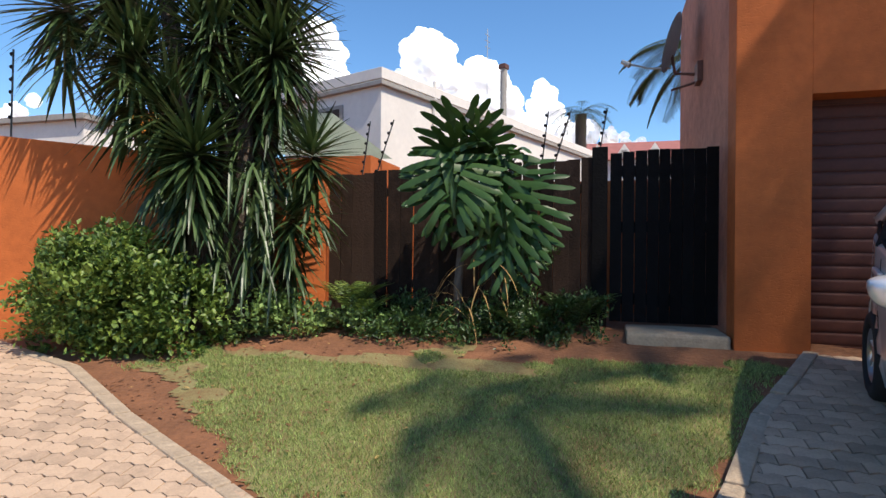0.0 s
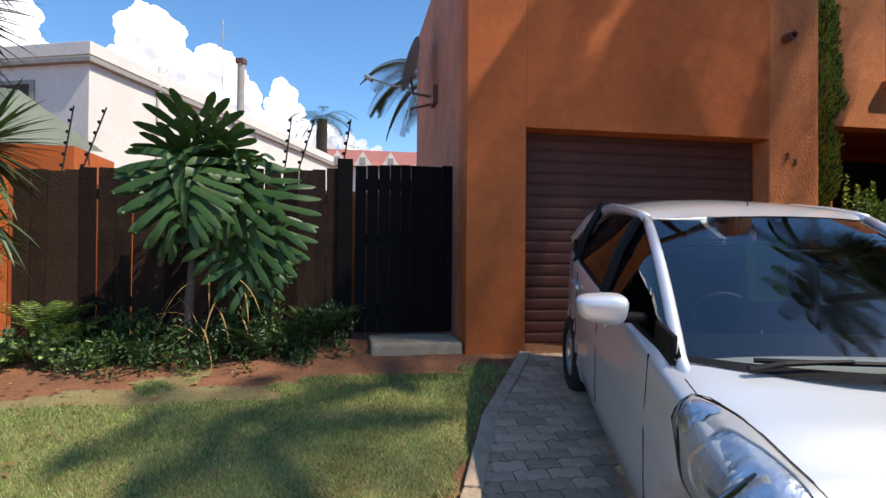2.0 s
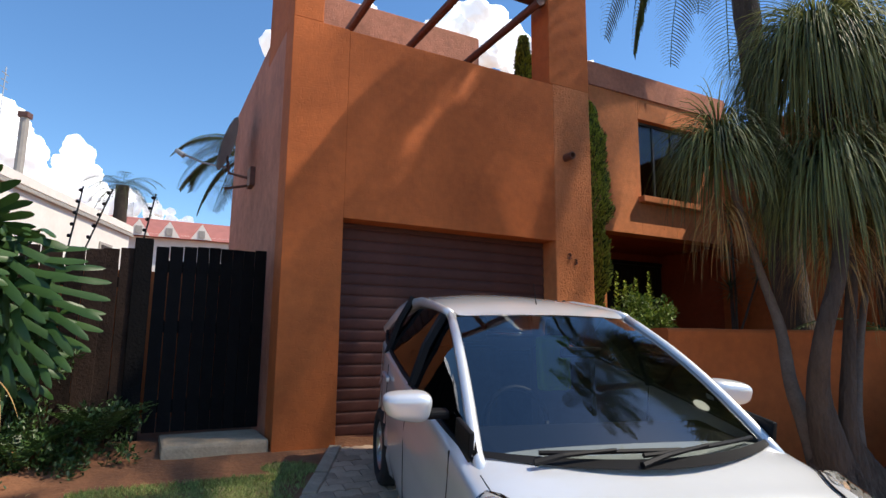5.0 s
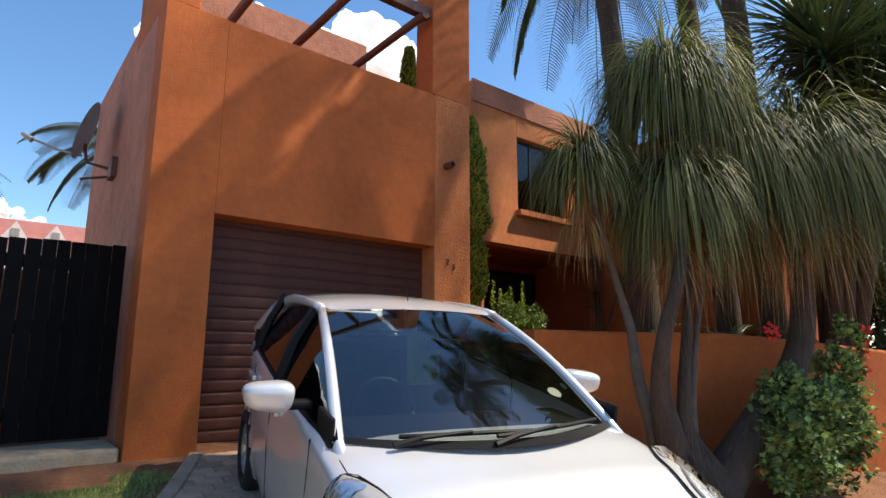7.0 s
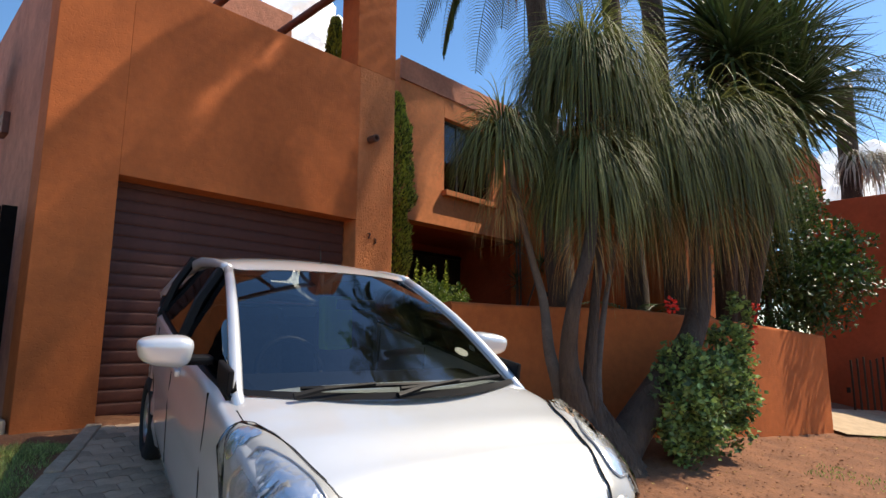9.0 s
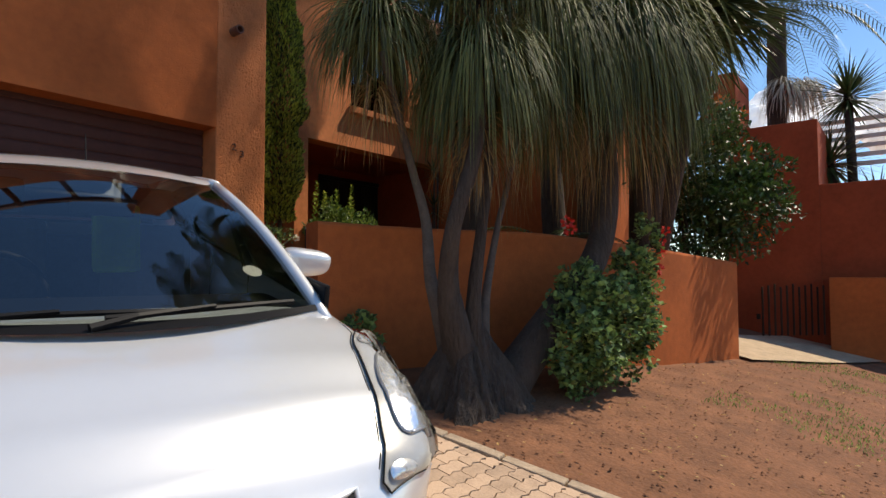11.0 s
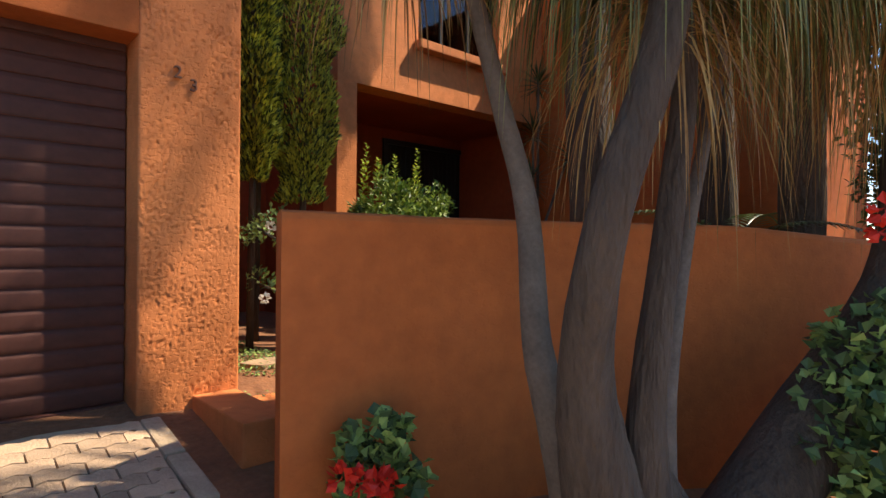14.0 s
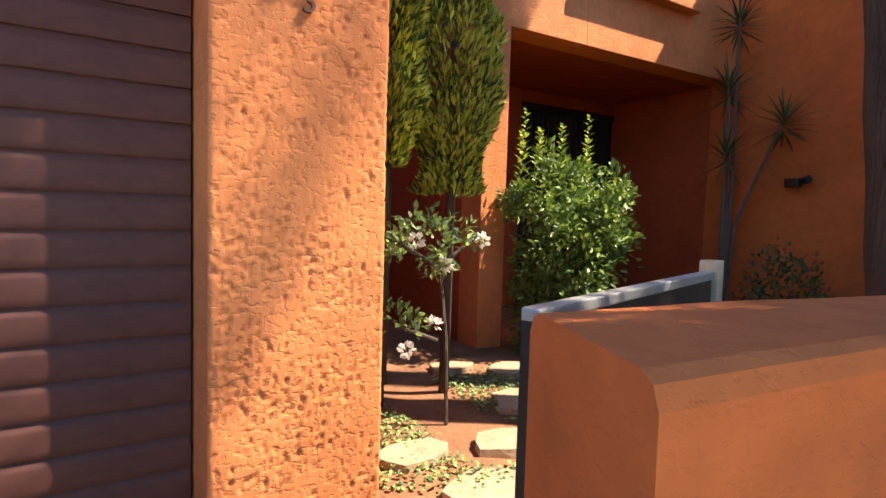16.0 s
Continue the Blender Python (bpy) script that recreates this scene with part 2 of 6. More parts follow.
class Soup:
    """Vertices and faces gathered for one mesh."""

    def __init__(self):
        self.v, self.f = [], []

    def strap(self, base, way, length, width, droop, segs=5, fold=0.25, tip=0.08):
        """A strap leaf that starts along way and bends to the ground."""
        p, d = Vector(base), Vector(way).normalized()
        side = d.cross(Vector((0, 0, 1)))
        side = side.normalized() if side.length > 1e-3 else Vector((1, 0, 0))
        n0, step = len(self.v), length / segs
        for i in range(segs + 1):
            s = i / segs
            w = width * (0.6 + 0.4 * min(1, s * 5)) * (1 - (1 - tip) * max(0, (s - 0.35) / 0.65) ** 1.6) / 2
            up = side.cross(d)
            self.v += [p - side * w + up * w * fold, p.copy(), p + side * w + up * w * fold]
            p = p + d * step
            d = (d + Vector((0, 0, -droop * step))).normalized()
        for i in range(segs):
            a = n0 + 3 * i
            self.f += [(a, a + 1, a + 4, a + 3), (a + 1, a + 2, a + 5, a + 4)]

    def leaf(self, p, way, normal, length, width):
        """A small folded leaf."""
        p, d = Vector(p), Vector(way).normalized()
        s = d.cross(normal)
        s = s.normalized() if s.length > 1e-3 else d.orthogonal().normalized()
        n = s.cross(d)
        a = len(self.v)
        self.v += [p, p + d * length * 0.45 + s * width / 2 + n * width * 0.18, p + d * length, p + d * length * 0.45 - s * width / 2 + n * width * 0.18]
        self.f += [(a, a + 1, a + 2), (a, a + 2, a + 3)]

    def mesh(self, name, material):
        me = bpy.data.meshes.new(name)
        me.from_pydata([tuple(v) for v in self.v], [], self.f)
        me.materials.append(material)
        return me

    def part(self, name, material, parent=None, label=""):
        ob = link_mesh(name, self.mesh(name, material), material, parent)
        if label:
            tagged(ob, label)
        return ob


rnd = random.Random(7)


def unit():
    while True:
        v = Vector((rnd.uniform(-1, 1), rnd.uniform(-1, 1), rnd.uniform(-1, 1)))
        if 0.1 < v.length < 1:
            return v.normalized()


def leafy(soup, c, r, count, length, width, clumps=20, flat=1.0, up=0.3):
    """Leaves in clumps round a shrub's crown, denser at its skin."""
    c, r = Vector(c), Vector(r)
    cs = []
    for _ in range(clumps):
        u = unit()
        k = rnd.uniform(0.55, 0.98)
        cs.append(c + Vector((u.x * r.x, u.y * r.y, u.z * r.z)) * k)
    rc = (r.x + r.y + r.z) / 3 * rnd.uniform(0.30, 0.36)
    for _ in range(count):
        o = rnd.choice(cs)
        u = unit()
        p = o + u * rc * rnd.random() ** 0.4
        out = (p - c)
        way = (unit() + out.normalized() * 0.7 + Vector((0, 0, up))).normalized() if out.length else unit()
        n = (unit() * 0.7 + Vector((0, 0, 1))).normalized()
        k = rnd.uniform(0.7, 1.25)
        soup.leaf(p, way, n, length * k, width * k)


def gz(x, y):
    """The height of the sloping ground."""
    y = max(-6.6, min(0.35, y)) if y < 0.35 else 0.35
    return -0.04 + 0.185 * y - 0.012 * max(0.0, x - 5)

# ---- the ground ----
def sheet(name, xs, ys, lift, material, keep=None, rough=0.0):
    bm = bmesh.new()
    grid = {}
    for i, x in enumerate(xs):
        for j, y in enumerate(ys):
            h = gz(x, y) + lift + (noise.noise((x * 2.1, y * 2.1, 3.0)) * rough if rough else 0)
            grid[i, j] = bm.verts.new((x, y, h))
    for i in range(len(xs) - 1):
        for j in range(len(ys) - 1):
            if keep is None or keep((xs[i] + xs[i + 1]) / 2, (ys[j] + ys[j + 1]) / 2):
                bm.faces.new((grid[i, j], grid[i + 1, j], grid[i + 1, j + 1], grid[i, j + 1]))
    for v in [v for v in bm.verts if not v.link_faces]:
        bm.verts.remove(v)
    return part(name, bm, material, smooth=True)


def line(a, b, n):
    return [a + (b - a) * i / n for i in range(n + 1)]


far = [-900, -300, -100, -40, -20, -12]
ground = sheet("ground", far + line(-9, 14, 230) + [20, 40, 100, 300, 900], [-900, -300, -100, -40, -20, -12] + line(-9, 3, 120) + [5, 8, 14, 30, 60, 150, 400, 900], -0.012, SOIL, rough=0.022)
tagged(ground, "bare red soil sloping down from the house", "ground", kind="structure")

LAWN = [Vector(p) for p in ((-5.75, -1.25), (-4.6, -1.98), (-3.5, -2.55), (-2.45, -3.1), (-1.62, -3.18), (-1.28, -2.75), (-0.92, -2.05), (-0.60, -1.2), (-0.25, -0.35), (-0.75, -0.05), (-2.2, 0.0), (-3.6, -0.35), (-4.9, -0.5))]


def inside(x, y, poly):
    c = False
    for a, b in zip(poly, poly[1:] + poly[:1]):
        if (a.y > y) != (b.y > y) and x < (b.x - a.x) * (y - a.y) / (b.y - a.y) + a.x:
            c = not c
    return c


def edge_gap(x, y, poly):
    p, best = Vector((x, y)), 9
    for a, b in zip(poly, poly[1:] + poly[:1]):
        d = b - a
        k = max(0, min(1, (p - a).dot(d) / d.length_squared))
        best = min(best, (p - a - d * k).length)
    return best


# lawn blades: thicker in the middle, worn away at the rim
def grow_lawn():
    s = Soup()
    g = random.Random(3)
    for _ in range(330000):
        x, y = g.uniform(-5.8, -0.2), g.uniform(-3.3, 0.1)
        if not inside(x, y, LAWN):
            continue
        worn = noise.noise((x * 1.3, y * 1.3, 9)) * 0.5 + noise.noise((x * 4, y * 4, 2)) * 0.35
        if edge_gap(x, y, LAWN) * 1.8 + worn < 0.12 + g.random() * 0.25 or (y > -0.45 and worn < 0.15) or (y > -0.85 and x < -2.0 and worn < 0.1) or (x < -4.3 and worn < 0.05):
            continue
        h = g.uniform(0.015, 0.042)
        a = g.uniform(0, 6.3)
        w = Vector((math.cos(a), math.sin(a), 0)) * g.uniform(0.0018, 0.0038)
        t = Vector((g.uniform(-1, 1), g.uniform(-1, 1), 0)) * h * 0.8
        p = Vector((x, y, gz(x, y) - 0.012 + noise.noise((x * 2.1, y * 2.1, 3.0)) * 0.022))
        n = len(s.v)
        s.v += [p - w, p + w, p + t + Vector((0, 0, h))]
        s.f.append((n, n + 1, n + 2))
    return tagged(s.part("lawn_grass", GRASS), "short patchy green and straw lawn grass", "grass", kind="stuff")


grow_lawn()
thatch = sheet("lawn_bed", line(-5.8, -0.2, 112), line(-3.3, 0.1, 68), -0.004, GRASSBASE, keep=lambda x, y: inside(x, y, LAWN) and edge_gap(x, y, LAWN) + noise.noise((x * 1.3, y * 1.3, 9)) * 0.3 + noise.noise((x * 4, y * 4, 2)) * 0.2 > 0.16 and not (y > -0.6 and noise.noise((x * 1.3, y * 1.3, 9)) < 0.1), rough=0.022)
tagged(thatch, "thin straw-coloured thatch under the lawn", "ground", kind="structure")

# ---- the house ----
DOOR_W, DOOR_H, HX0, HX1, PARAPET = 2.565, 2.06, -0.565, 3.14, 3.99


def wall(name, material, label, *rows, bevel=0.012):
    return tagged(part(name, boxes(*rows, bevel=bevel), material), label, "wall", kind="structure")


wall("wall_garage_front", PLASTER, "orange plastered garage front wall with worn patches",
     (HX0, 0.0, -0.5, 0.0, 0.32, 4.0), (0.0, 0.0, DOOR_H, DOOR_W, 0.32, PARAPET), bevel=0.006)
def pier():
    """The pier: a block whose front is cast with dragged pits."""
    nx, nz = 92, 420
    x0, z0, dx, dz = DOOR_W, -0.5, (HX1 - DOOR_W) / 92, 4.5 / 420
    vs, fs = [], []
    for j in range(nz + 1):
        for i in range(nx + 1):
            x, z = x0 + i * dx, z0 + j * dz
            p = noise.noise((x * 42 + z * 20, z * 56 - x * 18, 3.0)) + 0.45 * noise.noise((x * 70 - z * 33, z * 80 + x * 30, 8.0)) + 0.35 * noise.noise((x * 4, z * 4, 1.0))
            d = 0.0075 * max(0.0, min(1.0, (p - 0.27) / 0.25)) + 0.0011 * noise.noise((x * 60, z * 60, 5.0)) + 0.004 * noise.noise((x * 5, z * 5, 6.0))
            rim = min(i, nx - i) * dx
            d += 0.010 * max(0.0, 1 - rim / 0.012) ** 2
            vs.append((x, 0.002 + max(-0.002, d), z))
    for j in range(nz):
        for i in range(nx):
            a = j * (nx + 1) + i
            fs.append((a, a + 1, a + nx + 2, a + nx + 1))
    for i in (0, nx):                                       # the two cheeks
        col = [j * (nx + 1) + i for j in range(nz + 1)]
        n0 = len(vs)
        vs += [(x0 + i * dx, 0.30, vs[c][2]) for c in col]
        for j in range(nz):
            q = (col[j], col[j + 1], n0 + j + 1, n0 + j)
            fs.append(q if i == 0 else q[::-1])
    n0 = len(vs)
    vs += [(x, y, z) for z in (z0, 4.0) for y in (0.012, 0.30) for x in (x0, HX1)]
    fs += [(n0, n0 + 2, n0 + 3, n0 + 1), (n0 + 4, n0 + 5, n0 + 7, n0 + 6), (n0 + 2, n0 + 6, n0 + 7, n0 + 3)]
    me = bpy.data.meshes.new("wall_garage_pier")
    me.from_pydata(vs, [], fs)
    me.polygons.foreach_set("use_smooth", [k < nx * nz for k in range(len(fs))])
    return tagged(link_mesh("wall_garage_pier", me, PLASTER_ROUGH), "pitted orange plaster pier beside the garage door", "wall", kind="structure")


pier()
wall("wall_garage_side", PLASTER_SALMON, "faded salmon plaster side wall of the garage",
     (HX0 + 0.004, 0.32, -0.5, HX0 + 0.30, 3.8, 4.28))
wall("wall_garage_back", PLASTER, "orange plastered wall closing the garage", (HX0 + 0.30, 3.5, -0.5, HX1 - 0.3, 3.8, 4.28))
# The wall facing the garden recess has its shade put into the colour.
wall("wall_garage_inner", PLASTER_SHADED, "garage wall along the garden, plaster darkened red-brown for shade", (HX1 - 0.29, 0.30, -0.5, HX1 - 0.01, 4.1, 4.2))
wall("pillar_left", PLASTER, "tall orange plaster corner pillar above the parapet", (HX0, 0.003, 4.0, -0.27, 1.25, 5.7))
wall("pillar_right", PLASTER, "tall orange plaster pillar above the garage pier", (2.52, 0.003, 4.0, HX1, 0.36, 5.9))
tagged(part("ceiling", boxes((HX0 + 0.31, 0.33, 2.5, HX1 - 0.30, 3.49, 2.7)), PLASTER), "concrete slab above the garage", "ceiling", kind="structure")
wall("terrace_wall_back", PLASTER_SALMON, "salmon plastered back wall of the roof terrace", (-0.2, 2.6, 4.0, 3.1, 2.85, 6.0))


# roller shutter: each curled slat a piece
def shutter():
    t = thing("garage_door", "closed brown ribbed steel roller garage door", "garage door")
    bm = bmesh.new()
    n, w, h = 10, DOOR_W - 0.02, 0.112
    rows = []
    for i in range(n + 1):
        s = i / n
        d = 0.006 * (math.sin(math.pi * min(1, s / 0.9)) ** 0.45 if s < 0.9 else 0) - (0.009 if s >= 0.9 else 0)
        rows.append([bm.verts.new((x, -d, s * h)) for x in (0, w)])
    for a, b in zip(rows, rows[1:]):
        bm.faces.new((a[0], a[1], b[1], b[0]))
    me = bpy.data.meshes.new("slat")
    bm.to_mesh(me)
    bm.free()
    me.shade_smooth()
    k = int(DOOR_H / h)
    for i in range(k + 1):
        ob = link_mesh("slat", me, SHUTTER, t)
        ob.location = (0.01, 0.235, 0.0 + i * h)
    part("bottom_rail", boxes((0.01, 0.20, -0.06, DOOR_W - 0.01, 0.26, -0.005), bevel=0.004), SHUTTER, t)
    return t


shutter()
tagged(part("threshold", boxes((0.0, -0.10, -0.25, DOOR_W, 0.32, -0.055), bevel=0.02), CONCRETE), "worn concrete garage threshold", "threshold", kind="structure")

# main house behind, with porch
PY, LZ, TOP = 2.24, 2.84, 5.92
wall("wall_main", PLASTER_ROUGH, "orange plastered upper wall over the porch",
     (5.20, PY, -0.6, 5.47, PY + 0.3, LZ), (5.20, PY, LZ, 6.40, PY + 0.3, TOP), (6.40, PY, LZ, 7.93, PY + 0.3, 3.56), (6.40, PY, 5.08, 7.93, PY + 0.3, TOP), (7.93, PY, LZ, 8.93, PY + 0.3, TOP), bevel=0.006)
wall("wall_coping", PLASTER_SALMON, "weathered salmon parapet band on the upper wall", (5.18, PY - 0.03, TOP - 0.42, 8.93, PY - 0.002, TOP + 0.03), bevel=0.008)
# Porch and recess surfaces take the darker plaster as painted shade.
wall("wall_porch_left", PLASTER_SHADED, "side of the porch, plaster darkened red-brown for shade", (5.205, PY + 0.3, -0.6, 5.46, 4.1, TOP))
wall("wall_porch_back", PLASTER_SHADED, "porch back wall, plaster darkened red-brown for shade",
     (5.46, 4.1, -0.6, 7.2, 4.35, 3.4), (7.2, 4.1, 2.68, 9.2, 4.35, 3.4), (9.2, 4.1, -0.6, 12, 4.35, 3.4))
wall("wall_recess_back", PLASTER_SHADED, "wall behind the cypresses, plaster darkened red-brown for shade", (3.13, 4.1, -0.6, 5.46, 4.35, TOP))
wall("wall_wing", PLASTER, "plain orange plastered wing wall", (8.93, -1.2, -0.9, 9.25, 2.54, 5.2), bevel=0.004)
wall("wall_porch_right", PLASTER_SHADED, "inner side of the porch, plaster darkened red-brown for shade", (8.93, 2.545, -0.9, 9.25, 4.1, 5.2), bevel=0.004)
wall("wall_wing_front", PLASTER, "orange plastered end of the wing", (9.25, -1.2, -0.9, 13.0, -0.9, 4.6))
tagged(part("ceiling_porch", boxes((5.46, PY + 0.3, LZ, 8.93, 4.1, LZ + 0.2)), PLASTER_SHADED), "porch ceiling, darkened red-brown for shade", "ceiling", kind="structure")
wall("house_back_wall", PLASTER, "orange plaster wall closing the house at the back", (3.1, 9.0, -0.6, 13.0, 9.3, TOP))
tagged(part("roof_slab", boxes((3.12, 4.1, TOP - 0.6, 13.0, 9.0, TOP - 0.4), (5.46, PY + 0.3, TOP - 0.6, 8.95, 4.12, TOP - 0.4)), GREYTRIM), "flat grey roof slab", "roof", kind="structure")


def window(name, x0, z0, x1, z1, y, mullions, frame_mat, label):
    t = thing(name, label, "window", kind="structure")
    f = 0.05
    part("window_frame", boxes((x0, y, z0, x0 + f, y + 0.06, z1), (x1 - f, y, z0, x1, y + 0.06, z1), (x0 + f, y, z0, x1 - f, y + 0.06, z0 + f), (x0 + f, y, z1 - f, x1 - f, y + 0.06, z1), bevel=0.004), frame_mat, t)
    for k in range(mullions):
        mx = x0 + (x1 - x0) * (k + 1) / (mullions + 1)
        part("mullion", boxes((mx - 0.022, y + 0.005, z0 + f, mx + 0.022, y + 0.055, z1 - f), bevel=0.003), frame_mat, t)
    for k in range(mullions + 1):
        a, b = x0 + (x1 - x0) * k / (mullions + 1) + 0.04, x0 + (x1 - x0) * (k + 1) / (mullions + 1) - 0.04
        part("pane", boxes((a, y + 0.025, z0 + f, b, y + 0.031, z1 - f)), GLASS_WINDOW, t)
    return t


window("window_1", 6.40, 3.56, 7.93, 5.08, PY + 0.12, 2, BLACKSTEEL, "dark steel framed upper window with drawn grey curtain")


def curtain(x0, z0, x1, z1, y, material, label):
    bm = bmesh.new()
    n = 60
    rows = [[bm.verts.new((x0 + (x1 - x0) * i / n, y + 0.02 * math.sin(i * 1.1) + 0.012 * math.sin(i * 0.37), z)) for i in range(n + 1)] for z in (z0, z1)]
    for i in range(n):
        bm.faces.new((rows[0][i], rows[0][i + 1], rows[1][i + 1], rows[1][i]))
    ob = part("curtain", bm, material, smooth=True)
    return tagged(ob, label, "curtain")


CURTAIN = mat("grey lace curtain", (0.42, 0.38, 0.36), 0.9, var=0.2, scale=8)
curtain(6.42, 3.58, 7.91, 5.06, PY + 0.26, CURTAIN, "pale grey curtain hanging behind the upper window")
tagged(part("window_sill", boxes((6.33, PY - 0.14, 3.44, 8.0, PY + 0.1, 3.555), bevel=0.012), PLASTER_ROUGH), "thick orange plaster window sill", "window sill", kind="structure")
# porch opening: dark barred door
def porch_door():
    t = thing("security_door", "dark barred steel security door in the porch", "door")
    part("door_frame", boxes((7.2, 4.06, -0.2, 7.28, 4.14, 2.68), (9.12, 4.06, -0.2, 9.2, 4.14, 2.68), (7.28, 4.06, 2.60, 9.12, 4.14, 2.68), bevel=0.004), BLACKSTEEL, t)
    # Dark sheet behind the bars, painted as the unlit interior.
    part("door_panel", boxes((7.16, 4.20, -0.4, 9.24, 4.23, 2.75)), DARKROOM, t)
    for k in range(17):
        bm = bmesh.new()
        x = 7.36 + k * 0.105
        tube(bm, [(x, 4.1, -0.2), (x, 4.1, 2.6)], 0.008, 6)
        part("bar", bm, BLACKSTEEL, t)
    return t


porch_door()


# low garden wall, curving away from the drive
WALLPTS = [Vector(p) for p in ((2.71, -1.42), (3.4, -1.50), (4.2, -1.72), (5.0, -2.08), (6.0, -2.50), (7.2, -2.88), (8.2, -3.12), (9.3, -3.36))]


def smooth_line(pts, n):
    out = []
    for i in range(len(pts) - 1):
        a, b, c, d = pts[max(i - 1, 0)], pts[i], pts[i + 1], pts[min(i + 2, len(pts) - 1)]
        for k in range(n):
            t = k / n
            out.append(0.5 * (2 * b + (c - a) * t + (2 * a - 5 * b + 4 * c - d) * t * t + (3 * b - a - 3 * c + d) * t ** 3))
    return out + [pts[-1]]


def low_wall():
    bm = bmesh.new()
    pts = smooth_line(WALLPTS, 6)
    prev = None
    for i, p in enumerate(pts):
        d = (pts[min(i + 1, len(pts) - 1)] - pts[max(i - 1, 0)]).normalized()
        nrm = Vector((-d.y, d.x))
        top = 1.045 - max(0, p.x - 5.2) * 0.070 + noise.noise((p.x * 3, 0, 5)) * 0.006
        th, r = 0.36, 0.035
        prof = [(0, -1.2), (0, top - r), (0.012, top - 0.010), (r, top), (th - r, top), (th - 0.012, top - 0.01), (th, top - r), (th, -1.2)]
        skew = max(0, 1 - i / 5) * 0.33
        ring = [bm.verts.new((p.x + (nrm.x + skew * 1.0) * a, p.y + nrm.y * a, z)) for a, z in prof]
        if prev:
            for k in range(len(prof) - 1):
                bm.faces.new((prev[k], ring[k], ring[k + 1], prev[k + 1]))
        else:
            bm.faces.new(ring[::-1])
        prev = ring
    bm.faces.new(prev)
    bmesh.ops.bevel(bm, geom=[e for e in bm.edges if len(e.link_faces) == 2 and e.calc_face_angle(0) > 0.9 and abs(e.verts[0].co.x - 2.78) < 0.25 and abs(e.verts[0].co.y + 1.25) < 0.4 and e.verts[0].co.z > 0.2], offset=0.05, segments=5, affect="EDGES")
    return tagged(part("wall_garden", bm, PLASTER, smooth=True), "low rounded orange plastered garden wall", "wall", kind="structure")


low_wall()
gw = bpy.data.objects["wall_garden"].data
gw.shade_flat()
tagged(part("wall_planter_return", boxes((9.0, -3.28, -1.2, 9.32, -1.2, 0.72), bevel=0.03), PLASTER), "orange plastered return of the garden wall", "wall", kind="structure")
tagged(part("wall_step", boxes((2.86, -0.72, -0.35, 3.12, 0.0, 0.03), (3.12, -0.95, -0.35, 3.42, -0.02, -0.03), bevel=0.012), PLASTER_ROUGH), "low orange plaster step at the garden gate", "step", kind="structure")

# boundary wall and fence line on the left
bw = box_wall = bmesh.new()
BA, BD, BN = Vector((-4.66, 0.62)), Vector((-2.99, -1.45)).normalized(), Vector((-0.436, 0.90))
rows = []
for s, top in ((0.0, 1.66), (3.35, 1.90), (9.0, 2.0)):
    p, q = BA + BD * s, BA + BD * s + BN * 0.24
    rows.append([bw.verts.new((p.x, p.y, -1.4)), bw.verts.new((p.x, p.y, top)), bw.verts.new((q.x, q.y, top)), bw.verts.new((q.x, q.y, -1.4))])
for a, b in zip(rows, rows[1:]):
    for k in range(3):
        bw.faces.new((a[k], a[k + 1], b[k + 1], b[k]))
bw.faces.new(rows[0])
tagged(part("wall_boundary", bw, PLASTER), "orange plastered boundary wall", "wall", kind="structure")
wall("wall_boundary_back", PLASTER, "orange plastered wall behind the fence", (-6.5, 2.2, -0.6, HX0, 2.42, 1.66))


# ---- the parked car ----
LAMPGREY = mat("grey lamp housing", (0.40, 0.405, 0.41), 0.4, metal=0.15, var=0.15)
REFLECTOR = mat("faceted lamp mirror", (0.90, 0.91, 0.92), 0.24, metal=0.9, var=0.04, scale=8, bump=0.5, bscale=24)

def loft(rows, material, name, parent, label="", closed=False, smooth=True, sub=0, mirror=False):
    bm = bmesh.new()
    vs = [[bm.verts.new(p) for p in r] for r in rows]
    for a, b in zip(vs, vs[1:]):
        for k in range(len(a) - 1):
            bm.faces.new((a[k], a[k + 1], b[k + 1], b[k]))
    if mirror:
        g = bmesh.ops.duplicate(bm, geom=bm.verts[:] + bm.edges[:] + bm.faces[:])["geom"]
        nv = [e for e in g if isinstance(e, bmesh.types.BMVert)]
        bmesh.ops.scale(bm, vec=(-1, 1, 1), verts=nv)
        bmesh.ops.reverse_faces(bm, faces=[e for e in g if isinstance(e, bmesh.types.BMFace)])
        bmesh.ops.remove_doubles(bm, verts=bm.verts, dist=0.002)
    ob = part(name, bm, material, parent, label, smooth)
    if sub:
        md = ob.modifiers.new("round", "SUBSURF")
        md.levels = md.render_levels = sub
    return ob


def lerp_table(table, y):
    for a, b in zip(table, table[1:]):
        if y <= b[0]:
            t = (y - a[0]) / (b[0] - a[0])
            t = t * t * (3 - 2 * t) * 0.35 + t * 0.65
            return [p + (q - p) * t for p, q in zip(a[1:], b[1:])]
    return list(table[-1][1:])


